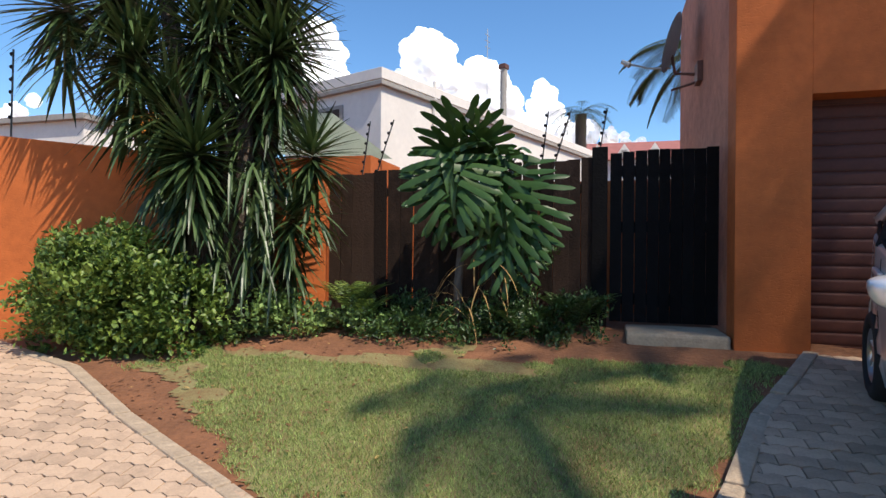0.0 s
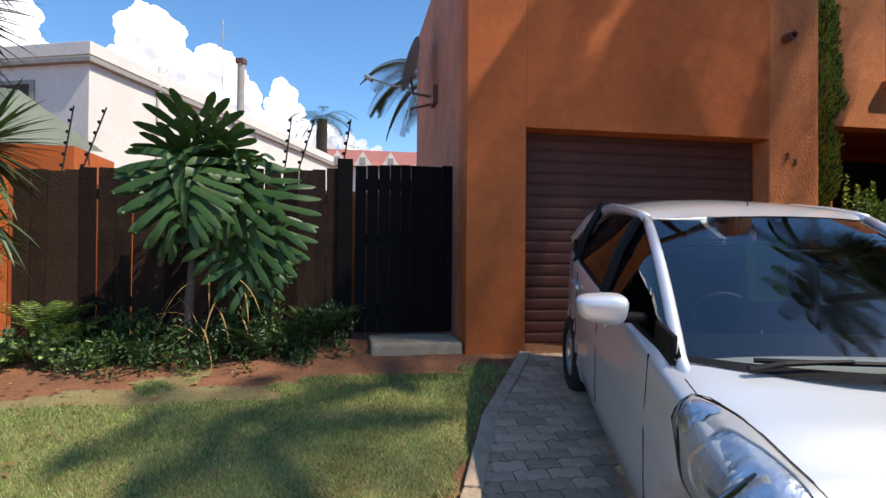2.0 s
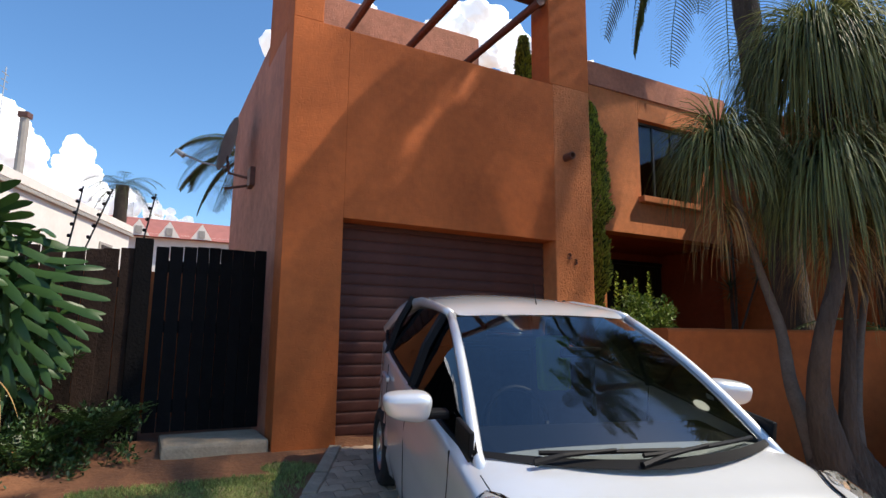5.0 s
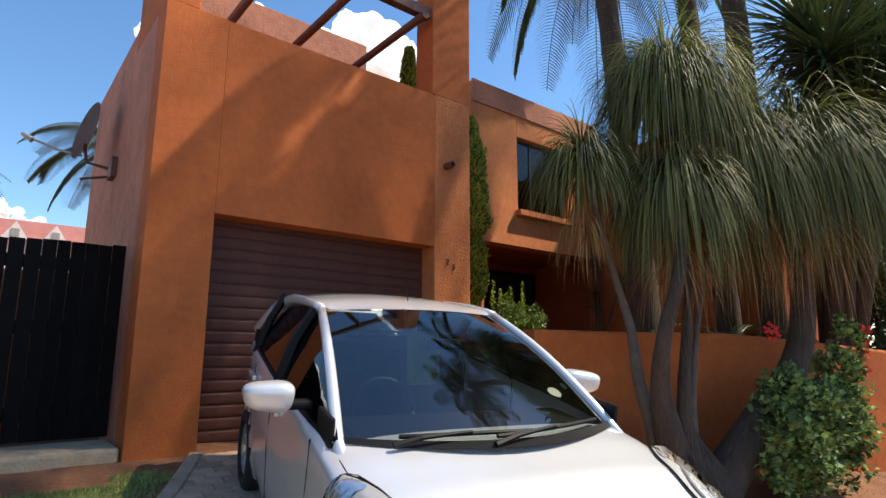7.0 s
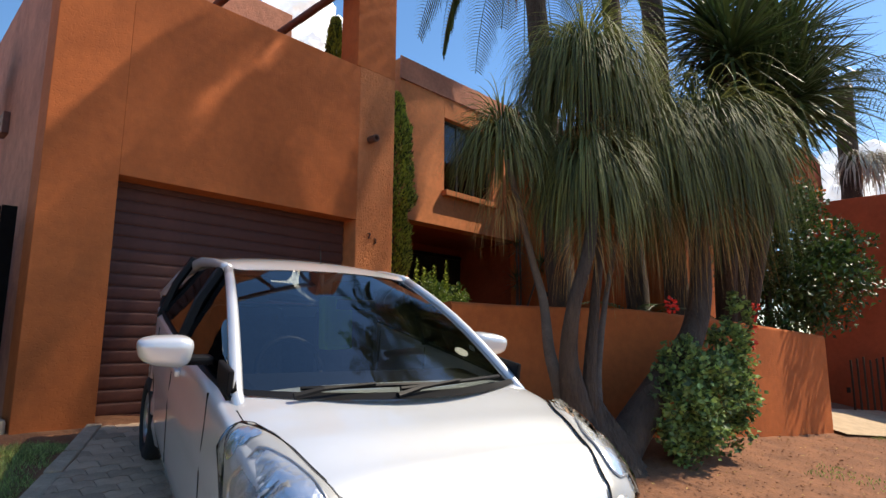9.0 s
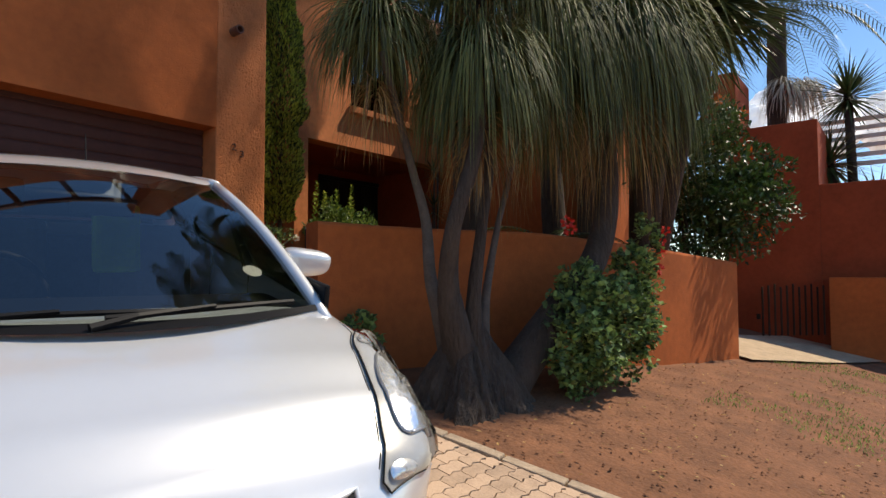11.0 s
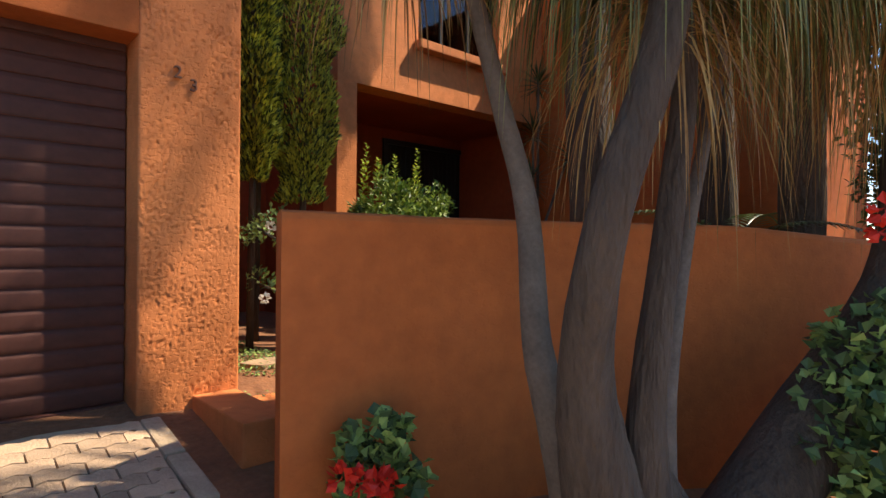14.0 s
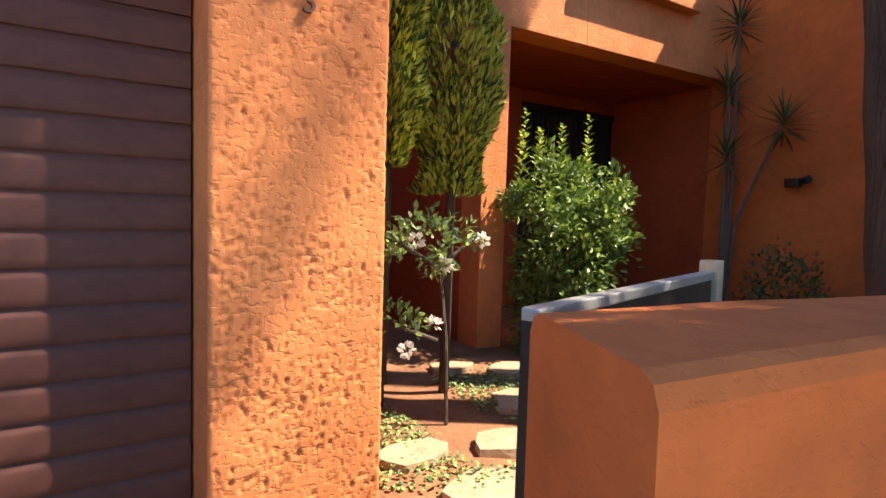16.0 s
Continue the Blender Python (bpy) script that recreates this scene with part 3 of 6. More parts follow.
# along the car from nose to tail: half width at the waist, waist height, centre height, sill half width, lower edge
SHELL = [(0.16, 0.44, 0.60, 0.655, 0.40, 0.28), (0.19, 0.58, 0.68, 0.745, 0.54, 0.22), (0.30, 0.735, 0.78, 0.845, 0.71, 0.20), (0.48, 0.805, 0.87, 0.935, 0.79, 0.20),
         (0.74, 0.832, 0.945, 1.000, 0.82, 0.20), (1.02, 0.840, 1.00, 1.04, 0.83, 0.20), (1.5, 0.845, 1.03, 1.10, 0.83, 0.20), (2.4, 0.845, 1.06, 1.10, 0.83, 0.20),
         (3.2, 0.84, 1.09, 1.12, 0.82, 0.22), (3.6, 0.80, 1.09, 1.12, 0.78, 0.26), (3.82, 0.74, 1.05, 1.08, 0.72, 0.30), (3.9, 0.62, 0.98, 1.0, 0.60, 0.34)]
CAR = pose(0.197, -4.14, gz(0.2, -4.14) + 0.011, 0, 0, -12.8) @ pose(0, 0, 0, 10.4)


def skin(y, k):
    """A place on the painted skin: k runs 0 to 12 up the flank, 12 to 24 over to the middle."""
    w, zb, zc, ws, z0 = lerp_table(SHELL, y)
    if k <= 12:
        s = k / 12
        z = z0 + (zb - 0.05 - z0) * s
        return Vector((ws + (w - ws) * s + 0.012 * math.sin(math.pi * s) - 0.03 * max(0, 0.18 - s) / 0.18 + 0.008 * math.exp(-((z - 0.72) / 0.05) ** 2), y, z))
    a = (k - 12) / 12 * math.pi / 2
    return Vector((w * max(0.0, math.cos(a)) ** 0.62, y, zb - 0.05 + (0.05 + zc - zb) * math.sin(a) ** 0.8))


def arch(y, z, cy, r=0.325, cz=0.31):
    """Whether a place on the flank lies in a wheel arch."""
    return (y - cy) ** 2 + (z - cz) ** 2 < r * r


def car():
    t = thing("car", "silver compact hatchback parked nose-out on the paved drive", "car", at=CAR)
    ys = line(0.16, 0.4, 12)[:-1] + line(0.4, 1.1, 18)[:-1] + line(1.1, 2.9, 24)[:-1] + line(2.9, 3.9, 26)
    bm = bmesh.new()
    rows = []
    for y in ys:
        w, zb, zc, ws, z0 = lerp_table(SHELL, y)
        ring = []
        for k in range(13):                                    # flank, sill to waist
            s = k / 12
            z = z0 + (zb - 0.05 - z0) * s
            bulge = ws + (w - ws) * s + 0.012 * math.sin(math.pi * s) - 0.03 * max(0, 0.18 - s) / 0.18
            crease = 0.008 * math.exp(-((z - 0.72) / 0.05) ** 2)
            x = bulge + crease
            for cy in (0.79, 3.29):
                if arch(y, z, cy):
                    x = x - 0.13
                elif arch(y, z, cy, 0.365):
                    x += 0.014
            ring.append(bm.verts.new((x, y, z)))
        for k in range(1, 13):                                 # over the shoulder to the middle
            ring.append(bm.verts.new(skin(y, 12 + k)))
        rows.append(ring)
    for a, b in zip(rows, rows[1:]):
        for k in range(len(a) - 1):
            y = (a[k].co.y + b[k].co.y) / 2
            if k > 14 and 1.2 < y < 3.6:
                continue                                       # open cabin
            bm.faces.new((a[k], b[k], b[k + 1], a[k + 1]))
    bm.faces.new(rows[0])
    bm.faces.new(rows[-1][::-1])
    g = bmesh.ops.duplicate(bm, geom=bm.verts[:] + bm.edges[:] + bm.faces[:])["geom"]
    bmesh.ops.scale(bm, vec=(-1, 1, 1), verts=[e for e in g if isinstance(e, bmesh.types.BMVert)])
    bmesh.ops.reverse_faces(bm, faces=[e for e in g if isinstance(e, bmesh.types.BMFace)])
    bmesh.ops.remove_doubles(bm, verts=bm.verts, dist=0.0015)
    tree = BVHTree.FromBMesh(bm)
    part("body", bm, SILVER, t, "silver painted body", smooth=True)
    part("underside", boxes((-0.68, 0.2, 0.16, 0.68, 3.7, 0.40)), BLACKPLASTIC, t, "black underside")
    part("floor_pan", boxes((-0.74, 1.2, 0.40, 0.74, 3.6, 0.44)), SEATCLOTH, t)

    # greenhouse: windscreen, roof, rear window as bowed strips
    def bow(y, z, w, d=0.0, n=12, crown=0.04):
        return [((2 * k / n - 1) * w, y + d * (2 * k / n - 1) ** 2, z + crown * (1 - (2 * k / n - 1) ** 2)) for k in range(n + 1)]

    base, head = (0.98, 1.03, 0.735), (2.06, 1.475, 0.585)
    def screen_row(s, grow=0.0, lift=0.0):
        y = base[0] + (head[0] - base[0]) * s
        z = base[1] + (head[1] - base[1]) * (s + 0.10 * math.sin(math.pi * s))
        return bow(y, z + lift, base[2] + (head[2] - base[2]) * s + grow, 0.20 - 0.04 * s, crown=0.015 + 0.02 * s)
    ws = loft([screen_row(s / 8) for s in range(9)], GLASS_CAR, "windscreen", t, "blue-tinted reflecting windscreen")
    ws.visible_shadow = False
    roofrows = [bow(2.075, 1.477, 0.578, 0.155), bow(2.28, 1.505, 0.585, 0.03), bow(2.5, 1.515, 0.595), bow(3.0, 1.495, 0.59), bow(3.45, 1.445, 0.57), bow(3.66, 1.40, 0.55)]
    loft(roofrows, SILVER, "roof", t, "silver roof panel", sub=1)
    loft([bow(3.67, 1.395, 0.55), bow(3.78, 1.25, 0.60), bow(3.84, 1.08, 0.65)], GLASS_DARK, "rear_window", t)
    part("rear_fill", boxes((-0.66, 3.6, 0.9, 0.66, 3.8, 1.1), bevel=0.02), SILVER, t)
    # side glass and pillars, both sides
    SIDE = [(1.16, 1.02, 0.775, 1.05, 0.765), (1.50, 1.03, 0.80, 1.20, 0.715), (1.85, 1.04, 0.812, 1.355, 0.655), (2.2, 1.045, 0.818, 1.455, 0.615), (2.5, 1.055, 0.82, 1.48, 0.615), (3.0, 1.075, 0.815, 1.45, 0.608), (3.4, 1.10, 0.795, 1.37, 0.605), (3.66, 1.14, 0.75, 1.27, 0.64)]
    for side in (-1, 1):
        rows = []
        for y, za, wa, zb, wb in SIDE:
            rows.append([(side * (wa + (wb - wa) * s + 0.014 * math.sin(math.pi * s)), y, za + (zb - za) * s) for s in (0, 0.25, 0.5, 0.75, 1)])
        g = loft(rows, GLASS_DARK, "side_window", t, "dark tinted side glass")
        # pillars: A along the screen, roof rail, B, C
        bm = bmesh.new()
        ap = []
        for k in range(9):
            s = k / 8
            p = screen_row(s)[12]
            ap.append((side * (p[0] + 0.022), p[1] + 0.025, p[2] + 0.005))
        tube(bm, [(side * 0.76, 1.08, 0.97)] + ap, [0.028] + [0.030 - 0.003 * k / 8 for k in range(9)], 10)
        part("front_pillar", bm, SILVER, t, smooth=True)
        bm = bmesh.new()
        tube(bm, [ap[-1], (side * 0.608, 2.36, 1.490), (side * 0.612, 2.6, 1.490), (side * 0.612, 3.0, 1.468), (side * 0.605, 3.4, 1.40), (side * 0.615, 3.64, 1.30), (side * 0.70, 3.78, 1.12)], [0.028, 0.028, 0.030, 0.036, 0.05, 0.07, 0.08], 12)
        part("roof_rail", bm, SILVER, t, smooth=True)
        for yb, w in ((2.28, 0.035), (3.22, 0.03)):
            bm = bmesh.new()
            tube(bm, [(side * 0.822, yb - 0.03, 1.04), (side * 0.74, yb, 1.28), (side * 0.63, yb + 0.03, 1.47)], w, 6)
            part("door_pillar", bm, BLACKPLASTIC, t)
        bm = bmesh.new()
        tube(bm, [(side * (r[2] + 0.006), r[0], r[1] - 0.002) for r in SIDE], 0.012, 6)
        part("waist_strip", bm, BLACKPLASTIC, t)
        # door seams and handles
        for yb in (1.28, 2.30, 3.02):
            bm = bmesh.new()
            pts = []
            for k in range(7):
                z = 0.34 + 0.66 * k / 6
                w, zb, zc, wsl, z0 = lerp_table(SHELL, yb)
                s = (z - z0) / (zb - 0.05 - z0)
                pts.append((side * (wsl + (w - wsl) * s + 0.012 * math.sin(math.pi * min(1, s)) + 0.008 * math.exp(-((z - 0.72) / 0.05) ** 2) - 0.001), yb + (0.05 * (k / 6) if yb < 2 else 0), z))
            tube(bm, pts, 0.0045, 5)
            part("door_seam", bm, BLACKPLASTIC, t)
        for yb in (2.02, 2.90):
            part("door_handle", boxes((side * 0.862 - 0.014, yb, 0.90, side * 0.862 + 0.014, yb + 0.20, 0.935), bevel=0.01), SILVER, t)
        # mirror: rounded shell, black foot, glass
        bm = bmesh.new()
        bmesh.ops.create_icosphere(bm, subdivisions=4, radius=1)
        for v in bm.verts:
            c = v.co
            c.x, c.y, c.z = [math.copysign(abs(q) ** 0.62, q) for q in c]
            c.x, c.y, c.z = c.x * (0.112 + 0.012 * c.z), c.y * 0.075 - 0.02 * c.x, c.z * (0.068 - 0.010 * c.x * side)
        mx, my = (1.0, 1.55) if side < 0 else (0.87, 1.60)
        bmesh.ops.translate(bm, vec=(side * mx, my, 1.14 if side < 0 else 1.165), verts=bm.verts)
        mir = part("mirror", bm, SILVER, t, "silver wing mirror shell", smooth=True)
        part("mirror_foot", boxes((min(side * 0.79, side * (mx - 0.07)), my - 0.03, 1.075, max(side * 0.79, side * (mx - 0.07)), my + 0.05, 1.115), bevel=0.015), BLACKPLASTIC, mir)
        part("mirror_glass", boxes((side * mx - 0.08, my + 0.068, 1.10, side * mx + 0.07, my + 0.076, 1.175)), CHROME, mir)
        part("mirror_patch", boxes((min(side * 0.775, side * 0.80), 1.18, 1.02, max(side * 0.775, side * 0.80), 1.40, 1.13), bevel=0.01), BLACKPLASTIC, t)
        headlamp(t, side, tree)
        # wheels
        for cy in (0.79, 3.29):
            wheel(t, side, cy)
    # dark cowl, wipers
    loft([bow(0.90, 1.030, 0.74, 0.26, crown=0.022), bow(0.99, 1.046, 0.755, 0.21, crown=0.014)], BLACKPLASTIC, "cowl", t, "black plastic windscreen cowl")
    for x0, x1, z in ((-0.52, 0.12, 0), (-0.08, 0.62, 0.004)):
        bm = bmesh.new()
        pts = []
        for k in range(7):
            x = x0 + (x1 - x0) * k / 6
            s = 0.022 + 0.02 * math.sin(k / 6 * 2.2)
            q = screen_row(s)
            u = (x / (base[2]) + 1) * 6
            i = int(u)
            a, b = Vector(q[i]), Vector(q[min(i + 1, 12)])
            pts.append(a.lerp(b, u - i) + Vector((0, -0.012, 0.016)))
        tube(bm, pts, 0.011, 6)
        wb = part("wiper", bm, BLACKPLASTIC, t, "black wiper blade")
        bm = bmesh.new()
        tube(bm, [pts[3] + Vector((0, -0.01, 0.012)), pts[1] + Vector((-0.03, -0.045, 0.008)), pts[0] + Vector((-0.05, -0.07, -0.012))], [0.008, 0.012, 0.016], 6)
        part("wiper_arm", bm, BLACKPLASTIC, wb)
    # grille: a shallow wedge that follows the nose, of black honeycomb with a chrome badge
    def nose(x, z):
        hit = tree.ray_cast(Vector((x, -1, z)), Vector((0, 1, 0)))[0]
        return hit if hit is not None else Vector((x, 0.3, z))

    def top_z(x):
        return 0.735 + 0.03 * (x / 0.42) ** 2

    def low_z(x):
        return 0.60 + 0.115 * (abs(x) / 0.42) ** 2.2
    rows = []
    for k in range(29):
        x = -0.42 + 0.03 * k
        rows.append([nose(x, low_z(x) + (top_z(x) - low_z(x)) * q / 6) - Vector((0, 0.006, 0)) for q in range(7)])
    gr = loft(rows, BLACKPLASTIC, "grille", t, "black honeycomb grille")
    bm = bmesh.new()
    edge = [r[-1] for r in rows] + [r[0] for r in rows[::-1]]
    tube(bm, edge + edge[:1], 0.009, 8)
    part("grille_frame", bm, SILVER, gr, smooth=True)
    for j in range(5):
        for k in range(-11, 12):
            x, z = (k + (0.5 if j % 2 else 0)) * 0.036, 0.615 + j * 0.027
            if abs(x) < 0.075 or not low_z(x) + 0.012 < z < top_z(x) - 0.012:
                continue
            bm = bmesh.new()
            tube(bm, [nose(x + 0.018 * u, z + 0.012 * (u * u - 0.5)) - Vector((0, 0.011, 0)) for u in (-1, -0.5, 0, 0.5, 1)], 0.003, 4)
            part("grille_scale", bm, GALV, gr)
    bm = bmesh.new()
    by = min(nose(0, 0.62).y, nose(0, 0.70).y) - 0.022
    for seg in (((-0.058, 0.725), (-0.046, 0.61)), ((0.058, 0.725), (0.046, 0.61)), ((-0.058, 0.728), (0.058, 0.728)), ((-0.046, 0.607), (0.046, 0.607))):
        tube(bm, [(seg[0][0], by + 0.03, seg[0][1]), (seg[1][0], by, seg[1][1])], 0.009, 8)
    box(bm, -0.022, by, 0.63, 0.022, by + 0.03, 0.705, 0.006)
    part("badge", bm, CHROME, t, "plain chrome badge", smooth=True)
    # bonnet shut line
    for side in (-1, 1):
        bm = bmesh.new()
        pts = []
        for y in line(0.30, 1.06, 12):
            p = along(LAMP_IN, 0.88 - 0.86 * (y - 0.30) / 0.64) if y < 0.94 else along(LAMP_IN, 0.02) + Vector((0.0, y - 0.94, 0.06 * (y - 0.94)))
            p = tree.find_nearest(p + Vector((0.012, 0, 0)))[0]
            pts.append((-side * p.x, p.y, p.z))
        tube(bm, pts, 0.0025, 5)
        part("bonnet_seam", bm, BLACKPLASTIC, t)
    # cabin
    part("dashboard", boxes((-0.70, 1.16, 0.80, 0.70, 1.62, 1.02), bevel=0.05), BLACKPLASTIC, t, "black dashboard")
    for x in (-0.36, 0.36):
        s = part("seat", boxes((x - 0.24, 2.0, 0.44, x + 0.24, 2.5, 0.66), bevel=0.05), SEATCLOTH, t)
        b = boxes((-0.235, 0, 0, 0.235, 0.14, 0.62), bevel=0.05)
        bmesh.ops.transform(b, matrix=pose(x, 2.46, 0.62, -14), verts=b.verts)
        part("backrest", b, SEATCLOTH, s)
        b = boxes((x - 0.13, 2.62, 1.24, x + 0.13, 2.72, 1.42), bevel=0.04)
        part("headrest", b, SEATCLOTH, s)
    part("rear_bench", boxes((-0.66, 3.0, 0.44, 0.66, 3.2, 1.08), bevel=0.05), SEATCLOTH, t)
    bm = bmesh.new()
    ring = [(-0.36 + 0.175 * math.cos(a), 1.72 + 0.05 * math.sin(a), 0.99 + 0.17 * math.sin(a)) for a in (2 * math.pi * k / 24 for k in range(25))]
    tube(bm, ring, 0.016, 8)
    part("steering_wheel", bm, BLACKPLASTIC, t, smooth=True)
    part("rear_view_mirror", boxes((-0.12, 1.72, 1.33, 0.12, 1.75, 1.39), bevel=0.012), BLACKPLASTIC, t)
    bm = bmesh.new()
    tube(bm, [(0.0, 2.35, 1.53), (0.0, 2.42, 1.68)], [0.004, 0.002], 5)
    part("aerial", bm, BLACKPLASTIC, t)
    return t


LAMP_IN = [(-0.797, 0.944, 0.982), (-0.712, 0.795, 0.975), (-0.641, 0.55, 0.936), (-0.556, 0.286, 0.85), (-0.515, 0.199, 0.78)]
LAMP_OUT = [(-0.807, 0.938, 0.974), (-0.841, 0.905, 0.839), (-0.837, 0.785, 0.709), (-0.737, 0.392, 0.718), (-0.539, 0.177, 0.755)]


def along(pts, s):
    """A place on a smooth line through a few control points."""
    u = max(0.0, min(0.9999, s)) * (len(pts) - 1)
    i = int(u)
    a, b, c, d = (Vector(pts[max(0, min(len(pts) - 1, k))]) for k in (i - 1, i, i + 1, i + 2))
    t = u - i
    return 0.5 * (2 * b + (c - a) * t + (2 * a - 5 * b + 4 * c - d) * t * t + (3 * b - a - 3 * c + d) * t ** 3)


def lamp_point(tree, s, q, lift):
    """A place on the lamp: s from its rear tip to its nose, q from bonnet to wing."""
    p = along(LAMP_IN, s).lerp(along(LAMP_OUT, s), q)
    hit, n = tree.find_nearest(p)[:2]
    if n.dot(Vector((-0.6, -0.6, 0.5))) < 0:
        n = -n
    return hit + n * lift


def lamp_patch(tree, side, centre, radii, lift, crown, rings=6, n=32):
    """A rounded patch of the lamp, bulged by crown in its middle."""
    bm = bmesh.new()
    flip = Vector((side * -1, 1, 1))
    mid = bm.verts.new(lamp_point(tree, *centre, lift + crown) * flip)
    prev = None
    for r in range(1, rings + 1):
        k = r / rings
        row = []
        for a in range(n):
            th = 2 * math.pi * a / n
            row.append(bm.verts.new(lamp_point(tree, centre[0] + radii[0] * k * math.cos(th), centre[1] + radii[1] * k * math.sin(th), lift + crown * (1 - k * k)) * flip))
        for a in range(n):
            b = (a + 1) % n
            if prev:
                bm.faces.new((prev[a], row[a], row[b], prev[b]))
            else:
                bm.faces.new((mid, row[a], row[b]))
        prev = row
    bmesh.ops.recalc_face_normals(bm, faces=bm.faces)
    return bm, [v.co.copy() for v in prev]


def lamp_sheet(tree, side, lift, crown):
    bm = bmesh.new()
    flip = Vector((side * -1, 1, 1))
    rows = [[bm.verts.new(lamp_point(tree, i / 24, q / 12, lift + crown * math.sin(math.pi * q / 12) ** 0.5 * min(1, i / 4, (24 - i) / 4)) * flip) for q in range(13)] for i in range(25)]
    for a, b in zip(rows, rows[1:]):
        for k in range(12):
            bm.faces.new((a[k], a[k + 1], b[k + 1], b[k]))
    bmesh.ops.recalc_face_normals(bm, faces=bm.faces)
    return bm, [r[0].co.copy() for r in rows] + [v.co.copy() for v in rows[-1]] + [r[-1].co.copy() for r in rows[::-1]]


def headlamp(t, side, tree):
    """Housing, reflector bowl with bright ring, indicator, ribbed tip, rim and clear cover."""
    bm, rim = lamp_sheet(tree, side, 0.009, 0.006)
    lamp = part("headlight", bm, LAMPGREY, t, "large swept clear headlight", smooth=True)
    bm = bmesh.new()
    tube(bm, rim + rim[:1], 0.003, 6)
    part("lamp_rim", bm, BLACKPLASTIC, lamp)
    bm, edge = lamp_patch(tree, side, (0.56, 0.50), (0.17, 0.33), 0.021, 0.008)
    part("reflector", bm, REFLECTOR, lamp, "bright faceted reflector bowl", smooth=True)
    bm = bmesh.new()
    tube(bm, edge + edge[:1], 0.006, 8)
    part("reflector_ring", bm, ALLOY, lamp, smooth=True)
    bm, edge = lamp_patch(tree, side, (0.56, 0.56), (0.04, 0.075), 0.029, 0.010, 4, 20)
    part("bulb_shield", bm, CHROME, lamp, smooth=True)
    bm, edge = lamp_patch(tree, side, (0.88, 0.5), (0.06, 0.36), 0.020, 0.008, 4, 24)
    part("indicator", bm, REFLECTOR, lamp, smooth=True)
    bm, edge = lamp_patch(tree, side, (0.20, 0.45), (0.085, 0.30), 0.018, 0.006, 4, 24)
    part("side_marker", bm, REFLECTOR, lamp, smooth=True)
    bm, rim = lamp_sheet(tree, side, 0.012, 0.040)
    cov = part("headlight_cover", bm, GLASS_LAMP, lamp, smooth=True)
    cov.visible_shadow = False


def wheel(t, side, cy):
    w = part("wheel", ring_solid(0.205, 0.30, 0.09), RUBBER, t, "black rubber tyre", smooth=True)
    w.matrix_basis = pose(side * 0.755, cy, 0.30, 0, 90, 0)
    r = part("rim", ring_solid(0.17, 0.208, 0.075), ALLOY, w, "silver alloy wheel", smooth=True)
    for k in range(7):
        bm = boxes((0.03, -0.018, 0.05 * side - 0.012, 0.19, 0.018, 0.05 * side + 0.012), bevel=0.006)
        s = part("spoke", bm, ALLOY, w)
        s.rotation_euler = (0, 0, 2 * math.pi * k / 7)
    bm = bmesh.new()
    bmesh.ops.create_cone(bm, cap_ends=True, segments=24, radius1=0.045, radius2=0.04, depth=0.13)
    part("hub", bm, ALLOY, w, smooth=False)


def ring_solid(r0, r1, half):
    bm = bmesh.new()
    prof = [(r0, -half), (r1 - 0.03, -half), (r1 - 0.006, -half * 0.8), (r1, -half * 0.4), (r1, half * 0.4), (r1 - 0.006, half * 0.8), (r1 - 0.03, half), (r0, half)]
    n = 36
    rings = [[bm.verts.new((r * math.cos(2 * math.pi * k / n), r * math.sin(2 * math.pi * k / n), z)) for r, z in prof] for k in range(n)]
    for i in range(n):
        a, b = rings[i], rings[(i + 1) % n]
        for k in range(len(prof)):
            j = (k + 1) % len(prof)
            bm.faces.new((a[k], b[k], b[j], a[j]))
    return bm


the_car = car()
bm = bmesh.new()
bmesh.ops.create_cone(bm, cap_ends=True, segments=24, radius1=0.042, radius2=0.042, depth=0.003)
part("licence_disc", bm, PETAL_WHITE, the_car, "round white paper disc").matrix_basis = pose(0.53, 1.40, 1.155, 25, 0, 12)
bg = part("green_bag", boxes((-0.11, -0.05, 0.0, 0.11, 0.05, 0.36), bevel=0.03), GREENCLOTH, the_car, "lime green cloth hung on the seat")
bg.matrix_basis = pose(0.16, 2.34, 0.98, -12, 0, 5)


# ---- fence and gate ----
def fence():
    t = thing("timber_fence", "weathered brown vertical plank fence with gaps", "fence")
    x = -4.62
    g = random.Random(11)
    while x < -1.74:
        w = g.uniform(0.125, 0.155)
        h = 1.60 + (x + 4.62) * 0.038 + g.uniform(-0.02, 0.02)
        bm = boxes((0, -0.011, 0, w, 0.011, h + 0.12), bevel=0.004)
        ob = part("plank", bm, BROWNWOOD, t)
        ob.matrix_basis = pose(x, 0.62 + g.uniform(-0.006, 0.006), -0.12, 0, g.uniform(-0.5, 0.5), 0)
        x += w + g.choice((0.002, 0.003, 0.004, 0.010))
    for z in (0.35, 1.35):
        part("rail", boxes((-4.62, 0.635, z, -1.72, 0.69, z + 0.09), bevel=0.005), BROWNWOOD, t)
    part("post", boxes((-1.74, 0.58, -0.2, -1.59, 0.70, 1.80), bevel=0.008), DARKWOOD, t, "black gate post")
    return t


